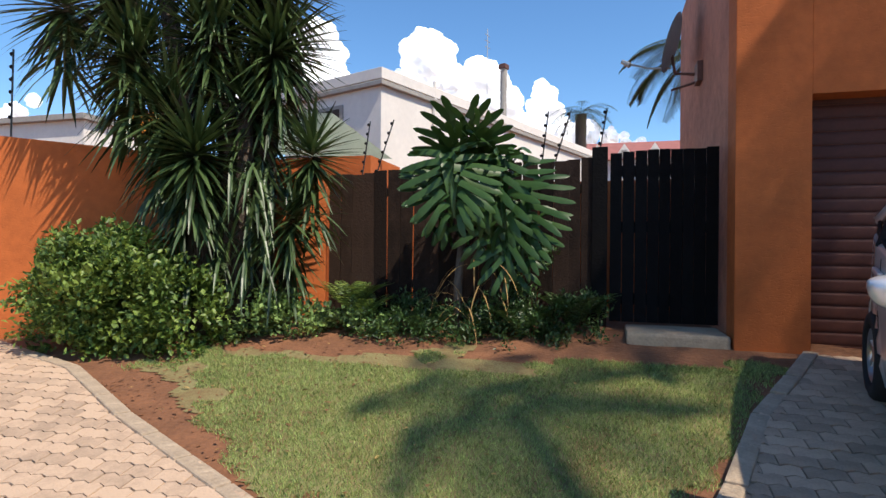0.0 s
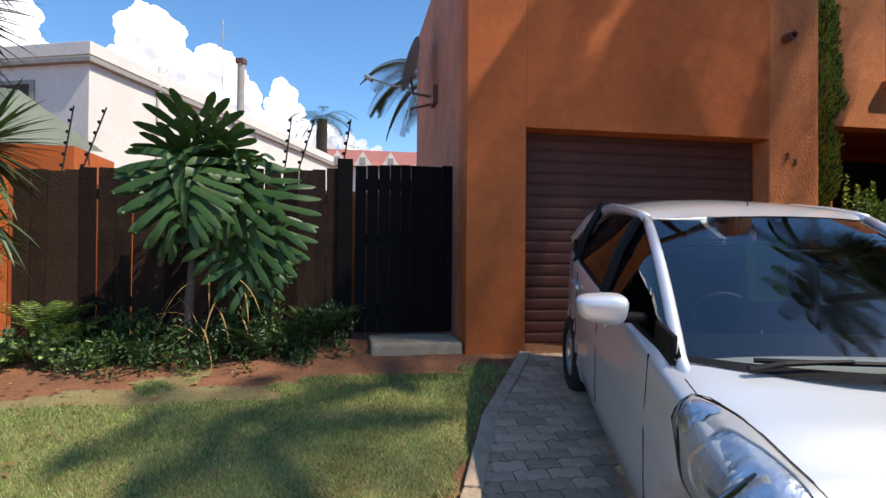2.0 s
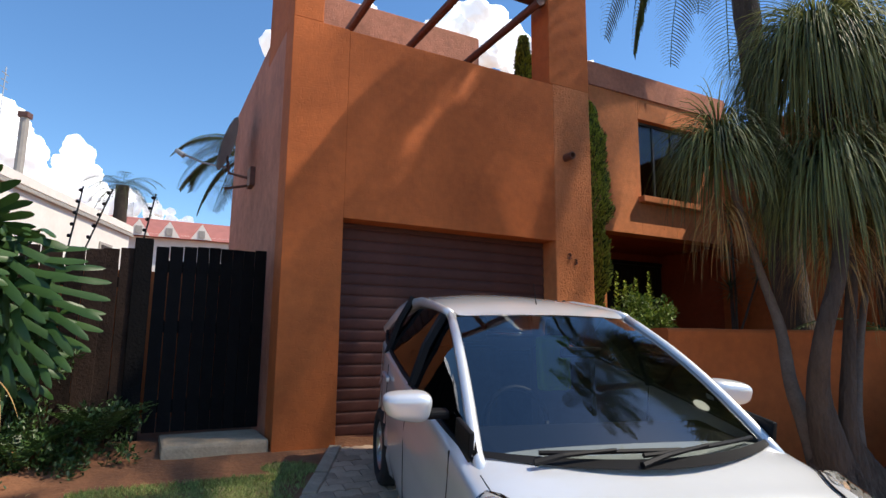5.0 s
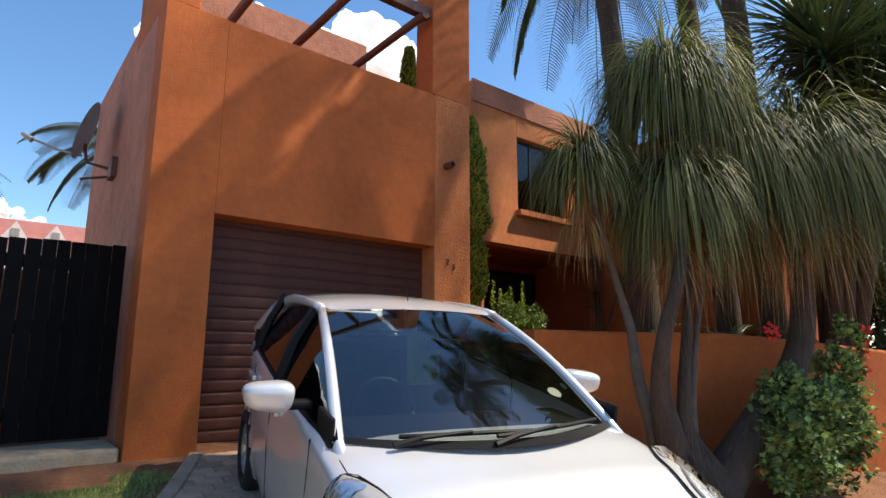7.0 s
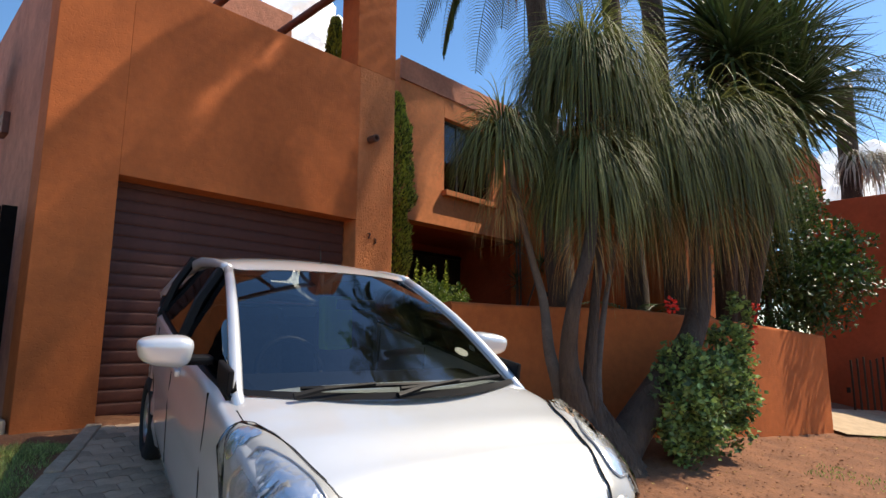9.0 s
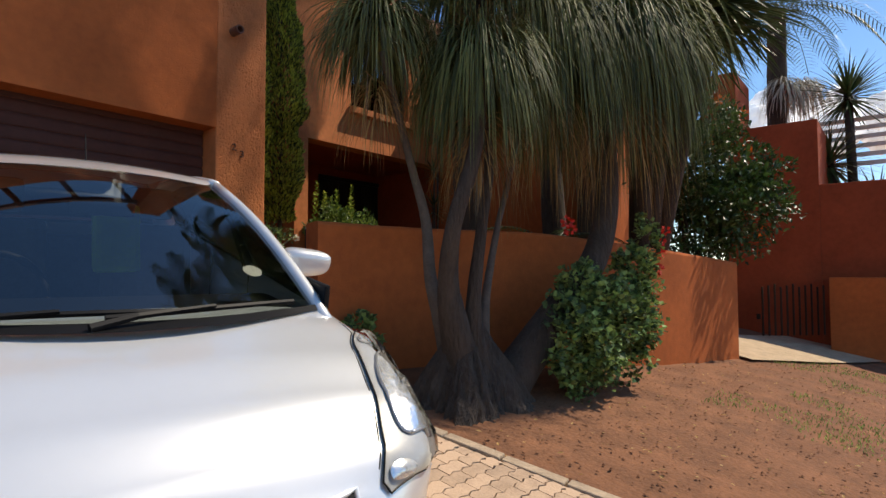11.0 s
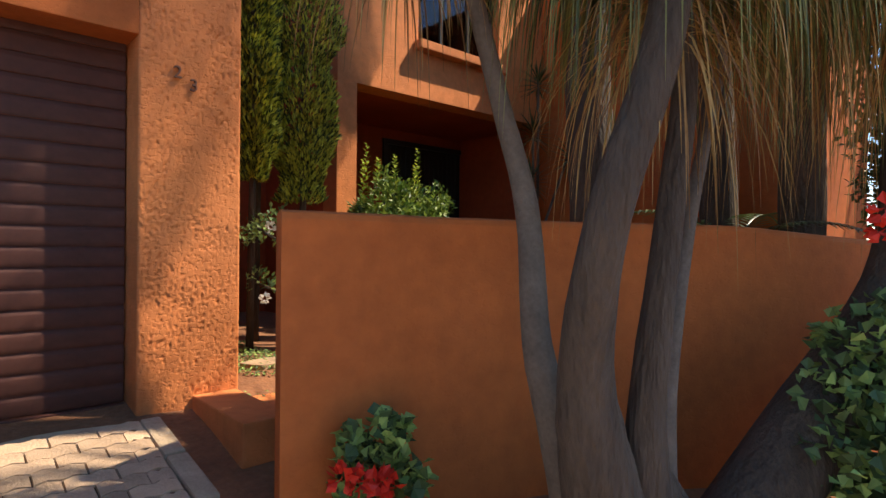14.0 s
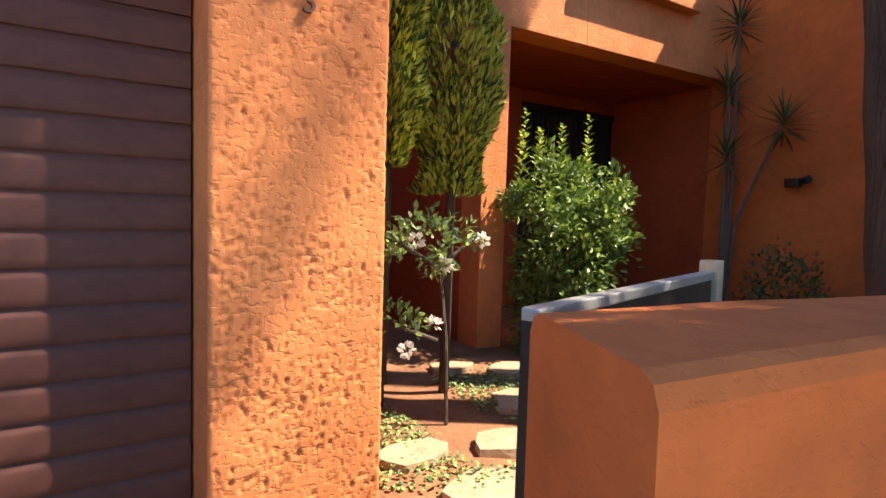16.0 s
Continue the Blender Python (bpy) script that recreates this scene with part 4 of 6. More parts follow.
def gate():
    t = thing("garden_gate", "closed black-stained timber plank gate with slits", "gate")
    g = random.Random(5)
    x = -1.565
    while x < -0.62:
        w = min(g.uniform(0.10, 0.125), -0.585 - x)
        part("plank", boxes((x, 0.57, 0.085, x + w - g.choice((0.003, 0.004, 0.008)), 0.595, 1.735 + g.uniform(-0.012, 0.012) + (x + 1.5) * 0.03), bevel=0.003), DARKWOOD, t)
        x += w
    for z in (0.25, 0.95, 1.5):
        part("ledge", boxes((-1.55, 0.598, z, -0.60, 0.63, z + 0.11), bevel=0.004), DARKWOOD, t)
    return t


fence()
gate()
tagged(part("gate_step", boxes((-1.42, 0.02, -0.2, -0.58, 0.66, 0.055), bevel=0.03), CONCRETE), "worn buff concrete step below the gate", "step", kind="structure")


# ---- plants ----
def rosette(s, c, n, length, width, droop=0.5, low=-0.6, high=0.95, axis=(0, 0, 1), segs=4):
    """Leaves that radiate from one growing tip."""
    q = Vector((0, 0, 1)).rotation_difference(Vector(axis).normalized())
    for i in range(n):
        a = i * 2.39996 + rnd.uniform(-0.2, 0.2)
        e = low + (high - low) * (i + rnd.random()) / n
        k = math.sqrt(max(0.0, 1 - min(1, abs(e)) ** 2))
        d = q @ Vector((math.cos(a) * k, math.sin(a) * k, e))
        s.strap(Vector(c) + d * 0.03 - Vector((0, 0, (high - e) * 0.10)), d, length * rnd.uniform(0.8, 1.1), width * rnd.uniform(0.85, 1.15), droop * rnd.uniform(0.4, 1.6), segs)


def fountain(s, c, n, length, width, droop, spread=1.0):
    """Long weeping leaves that fall from a crown."""
    for i in range(n):
        a = rnd.uniform(0, 2 * math.pi)
        e = rnd.uniform(-0.25, 1.0)
        k = math.sqrt(max(0.02, 1 - e * e)) * spread
        d = Vector((math.cos(a) * k, math.sin(a) * k, e + 0.2)).normalized()
        s.strap(Vector(c) + d * rnd.uniform(0.02, 0.10) + Vector((0, 0, rnd.uniform(-0.12, 0.05))), d, length * rnd.uniform(0.6, 1.12), width * rnd.uniform(0.7, 1.2), droop * rnd.uniform(0.75, 1.35), 8, 0.35, 0.05)


def skirt(s, c, n, length, width):
    """Dead leaves that hang round the stem under a crown."""
    for i in range(n):
        a = rnd.uniform(0, 2 * math.pi)
        d = Vector((math.cos(a), math.sin(a), rnd.uniform(-0.7, 0.25))).normalized()
        s.strap(Vector(c) + d * 0.05 - Vector((0, 0, rnd.uniform(0.0, 0.35))), d, length * rnd.uniform(0.5, 1.1), width * rnd.uniform(0.6, 1.2), rnd.uniform(3.0, 6.0) / length, 6, 0.3, 0.1)


def ponytail_palm():
    t = thing("ponytail_palm", "huge ponytail palm with weeping green crowns and a swollen base", "tree")
    bm = bmesh.new()
    # swollen, buttressed foot
    rings, n = [], 160
    cx, cy = 3.58, -2.38
    for k in range(37):
        z = -0.95 + 1.06 * k / 36
        r = 1.16 - 0.98 * (k / 36) ** 0.82
        ring = []
        for k in range(n):
            a = 2 * math.pi * k / n
            rr = r * (1 + 0.13 * math.sin(a * 5 + 0.6) + 0.05 * math.sin(a * 11 + z * 4) + 0.10 * noise.noise((math.cos(a) * 7, math.sin(a) * 7, z * 3)) - 0.11 * max(0, 0.25 - abs(noise.noise((math.cos(a) * 9, math.sin(a) * 9, z * 2.2)))) / 0.25 - 0.05 * max(0, 0.2 - abs(noise.noise((math.cos(a) * 19, math.sin(a) * 19, z * 9)))) / 0.2)
            ring.append(bm.verts.new((cx + rr * math.cos(a) * 0.92, cy + rr * math.sin(a) * 0.66, z)))
        rings.append(ring)
    for a, b in zip(rings, rings[1:]):
        for k in range(n):
            bm.faces.new((a[k], a[(k + 1) % n], b[(k + 1) % n], b[k]))
    bm.faces.new(rings[-1])
    part("swollen_base", bm, BARK, t, "grey fissured swollen base", smooth=True)

    def stem(pts, radii, pale=False):
        bm = bmesh.new()
        q = smooth_line([Vector(p) for p in pts], 5)
        m = len(q) - 1
        rr = []
        for i in range(m + 1):
            u = i / m * (len(radii) - 1)
            k = min(int(u), len(radii) - 2)
            rr.append((radii[k] + (radii[k + 1] - radii[k]) * (u - k)) * (1 + 0.07 * noise.noise((i * 0.7, radii[0] * 9, 1))))
        tube(bm, q, rr, 14)
        return part("stem", bm, BARKPALE if pale else BARK, t, smooth=True)

    stem([(3.48, -2.30, -0.30), (3.40, -2.22, 0.20), (3.37, -2.13, 0.55), (3.39, -2.06, 1.05), (3.28, -2.0, 1.50), (2.92, -1.98, 2.45)], [0.11, 0.075, 0.056, 0.046, 0.036, 0.03], True)
    stem([(3.50, -2.42, -0.35), (3.34, -2.40, 0.20), (3.25, -2.42, 0.55), (3.18, -2.54, 1.0), (3.33, -2.64, 1.6), (3.55, -2.55, 2.4), (3.80, -2.38, 3.4)], [0.17, 0.12, 0.085, 0.066, 0.06, 0.06, 0.055])
    stem([(3.58, -2.48, -0.30), (3.52, -2.48, 0.30), (3.61, -2.51, 1.0), (3.74, -2.50, 1.6), (3.66, -2.42, 2.2)], [0.13, 0.065, 0.048, 0.045, 0.045])
    stem([(3.70, -2.42, -0.30), (3.82, -2.40, 0.35), (4.07, -2.37, 1.02), (4.35, -2.35, 1.6), (4.62, -2.40, 2.5)], [0.10, 0.040, 0.030, 0.028, 0.028], True)
    stem([(3.95, -2.48, -0.50), (4.60, -2.70, 0.20), (5.08, -2.88, 0.72), (5.36, -2.92, 1.4), (5.30, -2.90, 2.4)], [0.22, 0.16, 0.135, 0.12, 0.10])
    for c, nn, ln, wd, dr in (((2.84, -1.98, 2.62), 850, 0.85, 0.013, 4.2), ((3.82, -2.38, 3.62), 1500, 1.55, 0.014, 3.0), ((3.66, -2.45, 2.42), 1200, 1.25, 0.014, 3.6),
                              ((4.65, -2.60, 2.95), 1500, 1.70, 0.014, 2.8), ((5.50, -3.0, 3.05), 1900, 1.95, 0.015, 2.5)):
        s = Soup()
        fountain(s, c, nn, ln, wd, dr)
        crown = s.part("crown", LEAF_PONY, t, "weeping grass-like green crown")
        s = Soup()
        skirt(s, Vector(c) - Vector((0, 0, 0.30 + 0.12 * ln)), nn // 7, ln * 0.75, wd * 0.55)
        s.part("dry_leaves", LEAF_DRY, crown, "straw-coloured dead leaves")
    return t


ponytail_palm()


def yucca_clump():
    t = thing("yucca", "tall dense dark green yucca clump with spiky heads", "tree")
    for k, (x, y, zt, r) in enumerate(((-5.10, -0.30, 2.2, 0.10), (-4.95, -0.05, 3.6, 0.11), (-5.45, -0.30, 3.5, 0.11), (-5.9, -0.5, 3.3, 0.10), (-4.45, 0.0, 1.7, 0.06), (-5.3, 0.1, 4.6, 0.1))):
        bm = bmesh.new()
        tube(bm, [(-5.1 + (x + 5.1) * 0.5, -0.2 + (y + 0.2) * 0.5, -0.25), ((x - 5.1) / 2 - 0.0, y, zt * 0.5), (x, y, zt)], [r * 1.5, r, r * 0.8], 10)
        part("stem", bm, BARK, t, smooth=True)
    heads = [((-5.42, -0.62, 1.75), 150, 0.62, 0.055), ((-4.45, -0.10, 1.78), 110, 0.52, 0.045), ((-4.62, -0.2, 1.15), 70, 0.55, 0.04),
             ((-4.85, -0.15, 2.85), 190, 0.72, 0.05), ((-4.9, -0.1, 3.5), 150, 0.75, 0.05), ((-5.5, -0.30, 2.95), 190, 0.75, 0.05), ((-5.45, -0.3, 3.7), 160, 0.75, 0.05),
             ((-6.2, -0.55, 2.75), 190, 0.75, 0.05), ((-6.35, -0.6, 3.4), 150, 0.75, 0.05), ((-6.95, -0.7, 3.3), 130, 0.7, 0.05), ((-5.15, -0.1, 2.25), 150, 0.7, 0.05), ((-5.85, -0.45, 2.2), 170, 0.72, 0.05), ((-5.25, 0.1, 4.5), 160, 0.8, 0.05)]
    for c, n, ln, wd in heads:
        s = Soup()
        rosette(s, c, n, ln, wd, 0.35, -0.75, 0.97)
        for k in range(n // 2):                               # old leaves folded down along the stem
            a = rnd.uniform(0, 6.28)
            d = Vector((math.cos(a), math.sin(a), rnd.uniform(-1.4, -0.4)))
            s.strap(Vector(c) + Vector((0, 0, rnd.uniform(-0.75, -0.1))) + d * 0.05, d, ln * rnd.uniform(0.7, 1.0), wd * 0.9, 0.9, 4)
        s.part("leaf_head", LEAF_YUCCA, t)
    s = Soup()
    for k in range(260):
        x = rnd.choice((-5.0, -5.3, -5.6, -4.8, -5.9)) + rnd.uniform(-0.15, 0.15)
        s.strap((x, -0.35 + rnd.uniform(-0.25, 0.2), rnd.uniform(0.55, 1.7)), (rnd.uniform(-1, 1), rnd.uniform(-1, 0.5), -0.7), rnd.uniform(0.4, 0.75), 0.035, 2.5, 4)
    s.part("hanging_leaves", LEAF_YUCCA, t)
    return t


yucca_clump()


def shrub(name, label, material, blobs, count, length, width, stems=(), category="shrub", clumps=26, part_name="foliage"):
    t = thing(name, label, category)
    for b in stems:
        bm = bmesh.new()
        tube(bm, [Vector(p) for p in b[0]], b[1], 8)
        part("stem", bm, BARK, t, smooth=True)
    s = Soup()
    tot = sum(r[0] * r[1] * r[2] for _, r in blobs)
    for c, r in blobs:
        leafy(s, c, r, int(count * r[0] * r[1] * r[2] / tot) + 60, length, width, max(8, int(clumps * (r[0] * r[1] * r[2] / tot) ** 0.7)))
    s.part(part_name, material, t)
    return t


hedge = shrub("hedge_shrub", "dense sunlit yellow-green trimmed hedge shrub by the paving", LEAF_HEDGE,
      [((-6.45, -0.98, 0.25), (0.60, 0.42, 0.58)), ((-5.95, -0.95, 0.30), (0.55, 0.42, 0.58)), ((-5.45, -0.80, 0.15), (0.45, 0.38, 0.48)), ((-6.2, -0.90, 0.66), (0.62, 0.38, 0.26))], 15000, 0.065, 0.042, clumps=130)
shrub("ivy_patch", "low dark ivy and groundcover at the fence foot", LEAF_GREY,
      [((-5.0, -0.35, 0.10), (0.45, 0.3, 0.28)), ((-4.55, -0.15, 0.05), (0.5, 0.3, 0.22)), ((-4.05, 0.0, -0.02), (0.5, 0.3, 0.14))], 4200, 0.055, 0.042, clumps=60, category="groundcover")
shrub("understorey_plants", "tangle of dark ferny plants along the fence", LEAF_DARK,
      [((-3.6, 0.15, 0.10), (0.5, 0.3, 0.28)), ((-3.0, 0.05, 0.05), (0.5, 0.28, 0.22)), ((-2.4, 0.15, 0.12), (0.5, 0.3, 0.32)), ((-1.85, 0.28, 0.10), (0.4, 0.25, 0.30)), ((-2.35, 0.30, 0.55), (0.35, 0.2, 0.3)), ((-3.5, -0.18, -0.06), (0.6, 0.28, 0.13)), ((-2.5, -0.12, -0.05), (0.65, 0.25, 0.14)), ((-1.8, 0.1, -0.02), (0.4, 0.22, 0.14))], 9500, 0.05, 0.022, clumps=90, category="groundcover")


def fern_thing():
    t = thing("fern", "bright green fern clump against the fence", "fern")
    for cx, cy, cz, n, ln in ((-4.15, 0.2, 0.05, 26, 0.62), (-3.95, 0.05, 0.0, 16, 0.5), (-2.35, 0.0, -0.05, 18, 0.5), (-1.9, 0.3, 0.0, 18, 0.62), (-3.3, -0.05, -0.08, 14, 0.42)):
        s = Soup()
        for i in range(n):
            a = rnd.uniform(0, 6.28)
            d = Vector((math.cos(a) * 0.55, math.sin(a) * 0.55, 1)).normalized()
            p = Vector((cx, cy, cz))
            for k in range(18):
                side = d.cross(Vector((0, 0, 1))).normalized()
                w = 0.10 * math.sin(math.pi * (k + 1.5) / 20)
                for q in (-1, 1):
                    s.leaf(p, side * q + d * 0.35, side.cross(d), w, 0.022)
                p = p + d * ln / 18
                d = (d + Vector((0, 0, -0.07))).normalized()
        s.part("fronds", LEAF_HEDGE if cx < -3.9 else LEAF_DARK, t)
    return t


fern_thing()


def lobed_leaf(length, width, lobes=7):
    """A big split leaf: a broad rib with finger lobes, wavy and drooping."""
    bm = bmesh.new()

    def rib(s):
        return Vector((0, s * length, 0.10 * length * math.sin(s * 2.6) - 0.38 * length * s * s))
    rows = []
    for k in range(13):
        s = k / 12
        w = width * 0.115 * (1 - s * 0.75)
        p = rib(s)
        rows.append([bm.verts.new(p + Vector((-w, 0, 0.02))), bm.verts.new(p - Vector((0, 0, 0.012))), bm.verts.new(p + Vector((w, 0, 0.02)))])
    for a, b in zip(rows, rows[1:]):
        bm.faces.new((a[0], a[1], b[1], b[0]))
        bm.faces.new((a[1], a[2], b[2], b[1]))
    for k in range(lobes):
        s = 0.03 + 0.93 * k / (lobes - 1)
        ll = width * (0.60 * math.sin(math.pi * (0.25 + 0.62 * s)) + 0.12)
        for q in (-1, 1):
            a = radians(112 - 92 * s)
            d = Vector((q * math.sin(a), math.cos(a), 0))
            n = Vector((-d.y, d.x, 0)) * (0.062 * width)
            p = rib(s) + Vector((q * width * 0.10, 0, 0.015))
            prev = None
            for j, (u, ww) in enumerate(((0, 1.0), (0.35, 0.8), (0.7, 0.95), (0.92, 0.6), (1.0, 0.12))):
                c = p + d * ll * u + Vector((0, 0, -0.30 * ll * u * u + 0.05 * ll * math.sin(u * 5 + k)))
                cur = [bm.verts.new(c - n * ww), bm.verts.new(c + Vector((0, 0, 0.006))), bm.verts.new(c + n * ww)]
                if prev:
                    bm.faces.new((prev[0], prev[1], cur[1], cur[0]))
                    bm.faces.new((prev[1], prev[2], cur[2], cur[1]))
                prev = cur
    me = bpy.data.meshes.new("leaf")
    bm.to_mesh(me)
    bm.free()
    me.materials.append(LEAF_BROAD)
    me.shade_smooth()
    return me


def philodendron():
    t = thing("philodendron", "big philodendron with split glossy leaves on bare stems", "shrub")
    kinds = [lobed_leaf(0.56, 0.62), lobed_leaf(0.52, 0.56, 7), lobed_leaf(0.46, 0.50, 6)]
    foot = Vector((-2.98, 0.10, -0.05))
    bm = bmesh.new()
    tube(bm, [foot, foot + Vector((0.0, 0.02, 0.5)), foot + Vector((0.03, 0.05, 0.95))], [0.045, 0.04, 0.035], 10)
    part("stem", bm, BARKPALE, t, smooth=True)
    bm = bmesh.new()
    tube(bm, [foot + Vector((0.25, 0.15, 0)), foot + Vector((0.35, 0.15, 0.5)), foot + Vector((0.30, 0.2, 1.0))], [0.05, 0.045, 0.04], 10)
    part("stem", bm, BARK, t, smooth=True)
    g = random.Random(21)
    spots = [((-3.02, -0.20, 1.66), 188, 66, 0), ((-2.86, -0.15, 1.58), 160, 60, 1), ((-3.14, -0.05, 1.50), 222, 62, 1),
             ((-2.92, 0.12, 1.52), 188, -62, 0), ((-2.72, 0.15, 1.55), 160, -58, 1), ((-3.12, 0.15, 1.50), 215, -55, 1), ((-2.55, 0.18, 1.58), 120, -45, 2), ((-3.20, 0.2, 1.58), 250, -40, 2),
             ((-2.55, 0.05, 1.66), 150, 55, 0), ((-2.42, 0.10, 1.50), 140, 62, 0), ((-2.30, 0.12, 1.40), 165, 66, 1), ((-2.60, 0.02, 1.30), 190, 68, 1), ((-2.40, 0.05, 1.18), 160, 66, 1),
             ((-2.22, 0.12, 1.10), 150, 62, 2), ((-2.55, 0.05, 0.95), 200, 60, 2), ((-2.78, 0.1, 1.72), 130, 10, 2), ((-2.40, 0.2, 1.70), 100, 5, 2), ((-3.25, 0.05, 1.42), 240, 55, 2)]
    for (x, y, z), yaw, dip, k in spots:
        bm = bmesh.new()
        tip = Vector((x, y, z))
        root = foot + Vector((0.12, 0.08, 0.95))
        tube(bm, [root, root.lerp(tip, 0.5) + Vector((0, 0, 0.12)), tip], [0.016, 0.013, 0.010], 6)
        part("leaf_stalk", bm, LEAF_DARK, t)
        ob = link_mesh("leaf", kinds[k], None, t)
        ob.matrix_basis = Matrix.Translation(tip) @ Euler((0, 0, radians(yaw))).to_matrix().to_4x4() @ Euler((radians(-dip + g.uniform(-8, 8)), radians(g.uniform(-20, 20)), 0)).to_matrix().to_4x4()
    for _ in range(26):                                    # dead aerial roots and curled stalks at its foot
        s = Soup()
        s.strap(foot + Vector((g.uniform(-0.1, 0.5), g.uniform(-0.2, 0.1), g.uniform(0.1, 0.75))), (g.uniform(-1, 1), g.uniform(-1, 0.2), g.uniform(-0.8, 0.4)), g.uniform(0.3, 0.6), 0.014, 3.5, 6)
        s.part("dead_stalk", LEAF_DRY, t)
    return t


philodendron()


def flower_heads(t, spots, r, material, name, n=14):
    for c in spots:
        s = Soup()
        for _ in range(n):
            u = unit()
            s.leaf(Vector(c) + u * r * 0.4, u + Vector((0, 0, 0.2)), unit(), r * 0.9, r * 0.75)
        s.part(name, material, t)


geranium = shrub("geranium", "small red-flowering geranium at the wall foot", LEAF_GREY, [((3.02, -1.62, -0.06), (0.20, 0.16, 0.20)), ((3.04, -1.60, 0.14), (0.11, 0.10, 0.14))], 700, 0.055, 0.058, clumps=30, category="flower")
flower_heads(geranium, [(2.86, -1.74, 0.06), (2.93, -1.76, 0.05), (2.80, -1.72, 0.08), (2.98, -1.75, 0.02)], 0.055, PETAL_RED, "flower", 22)

gshrub = shrub("geranium_bush", "tall sprawling geranium bush with red flowers against the wall", LEAF_GREY,
      [((4.62, -2.95, -0.05), (0.42, 0.30, 0.50)), ((4.95, -3.0, 0.10), (0.40, 0.30, 0.55)), ((5.55, -3.05, 0.0), (0.42, 0.30, 0.55)), ((5.70, -3.05, 0.50), (0.32, 0.25, 0.42)), ((4.70, -2.9, 0.45), (0.25, 0.22, 0.30)), ((5.95, -3.1, 0.95), (0.18, 0.16, 0.25))], 7500, 0.062, 0.064, clumps=150)
flower_heads(gshrub, [(4.25, -3.0, 1.05), (6.55, -3.15, 1.10), (6.2, -3.2, 0.95), (6.1, -3.2, 0.62), (5.95, -3.25, 0.65), (4.35, -2.98, 0.98), (6.25, -3.2, 0.80)], 0.055, PETAL_RED, "flower", 16)

bush = shrub("trumpet_bush", "big dark green flowering bush above the garden wall", LEAF_DARK,
      [((9.1, -2.75, 1.45), (1.0, 0.8, 0.8)), ((9.2, -2.7, 2.3), (1.0, 0.8, 0.85)), ((9.9, -3.2, 1.7), (0.8, 0.8, 0.85)), ((9.5, -2.9, 3.1), (0.65, 0.6, 0.6)), ((10.3, -3.4, 2.2), (0.5, 0.55, 0.65))], 16000, 0.10, 0.055, clumps=170,
      stems=(([(9.4, -2.6, 0.3), (9.3, -2.6, 1.5)], [0.08, 0.05]),))
flower_heads(bush, [(9.2, -3.2, 3.3), (9.9, -3.4, 3.2), (10.4, -3.6, 2.0), (10.6, -3.5, 1.3), (9.8, -3.45, 2.6), (8.8, -3.1, 2.6)], 0.09, PETAL_ORANGE, "flower", 10)

shrub("porch_bush", "sunlit glossy green bush in front of the porch", LEAF_HEDGE,
      [((5.85, 1.85, 0.85), (0.55, 0.45, 0.55)), ((5.65, 1.85, 1.35), (0.42, 0.38, 0.42)), ((6.15, 1.85, 1.25), (0.42, 0.38, 0.40)), ((5.8, 1.9, 0.25), (0.5, 0.4, 0.4))], 7500, 0.075, 0.034, clumps=120, stems=(([(5.8, 1.9, -0.2), (5.8, 1.9, 1.3)], [0.04, 0.02]),))


def sprigs():
    t = bpy.data.objects["porch_bush"]
    s = Soup()
    for x, y, z0, z1 in ((5.38, 1.9, 1.5, 2.05), (5.30, 1.85, 1.4, 1.85), (6.12, 1.9, 1.5, 2.08), (6.0, 1.8, 1.5, 1.85), (5.7, 1.8, 1.6, 1.95), (5.5, 1.85, 1.6, 1.9)):
        for k in range(26):
            u = k / 25
            a = k * 2.4
            s.leaf((x, y, z0 + (z1 - z0) * u), (math.cos(a), math.sin(a), 0.6), (0, 0, 1), 0.10 * (1.1 - 0.6 * u), 0.035)
    s.part("young_shoots", LEAF_YELLOW, t)


sprigs()


def cypress(x, y, z0, z1, r, material=None, trunk=0.0):
    t = thing("cypress", "narrow golden-green conifer on a bare trunk", "tree", "garden conifers")
    bm = bmesh.new()
    tube(bm, [(x, y, gz(x, y) - 0.1), (x + 0.02, y, z0 + 0.5), (x, y, z1 - 0.3)], [0.035, 0.03, 0.012], 8)
    part("trunk", bm, BARK, t, smooth=True)
    s = Soup()
    n = int(3200 * (z1 - z0))
    for _ in range(n):
        u = rnd.random()
        z = z0 + (z1 - z0) * u
        rr = r * (math.sin(math.pi * min(1, 0.16 + 0.84 * u)) ** 0.38) * (0.8 + 0.35 * noise.noise((x * 3 + z * 2.2, z * 1.7, 4)))
        a = rnd.uniform(0, 6.283)
        k = rnd.uniform(0.5, 1.0) ** 0.5 * (0.85 + 0.25 * noise.noise((math.cos(a) * 2, math.sin(a) * 2 + x, z * 4)))
        p = Vector((x + math.cos(a) * rr * k, y + math.sin(a) * rr * k, z))
        d = Vector((math.cos(a) * 0.7, math.sin(a) * 0.7, 1)) + unit() * 0.5
        s.leaf(p, d, unit(), 0.075, 0.022)
        s.leaf(p, d + unit() * 0.6, unit(), 0.06, 0.018)
    s.part("foliage", material or LEAF_CYPRESS, t)
    return t


cypress(3.75, 1.25, 1.45, 4.3, 0.30)
cypress(4.28, 1.35, 1.30, 4.6, 0.43)
cypress(4.0, 1.7, 1.7, 4.2, 0.30, LEAF_DARK)
cypress(2.86, 1.0, 3.9, 5.15, 0.16)


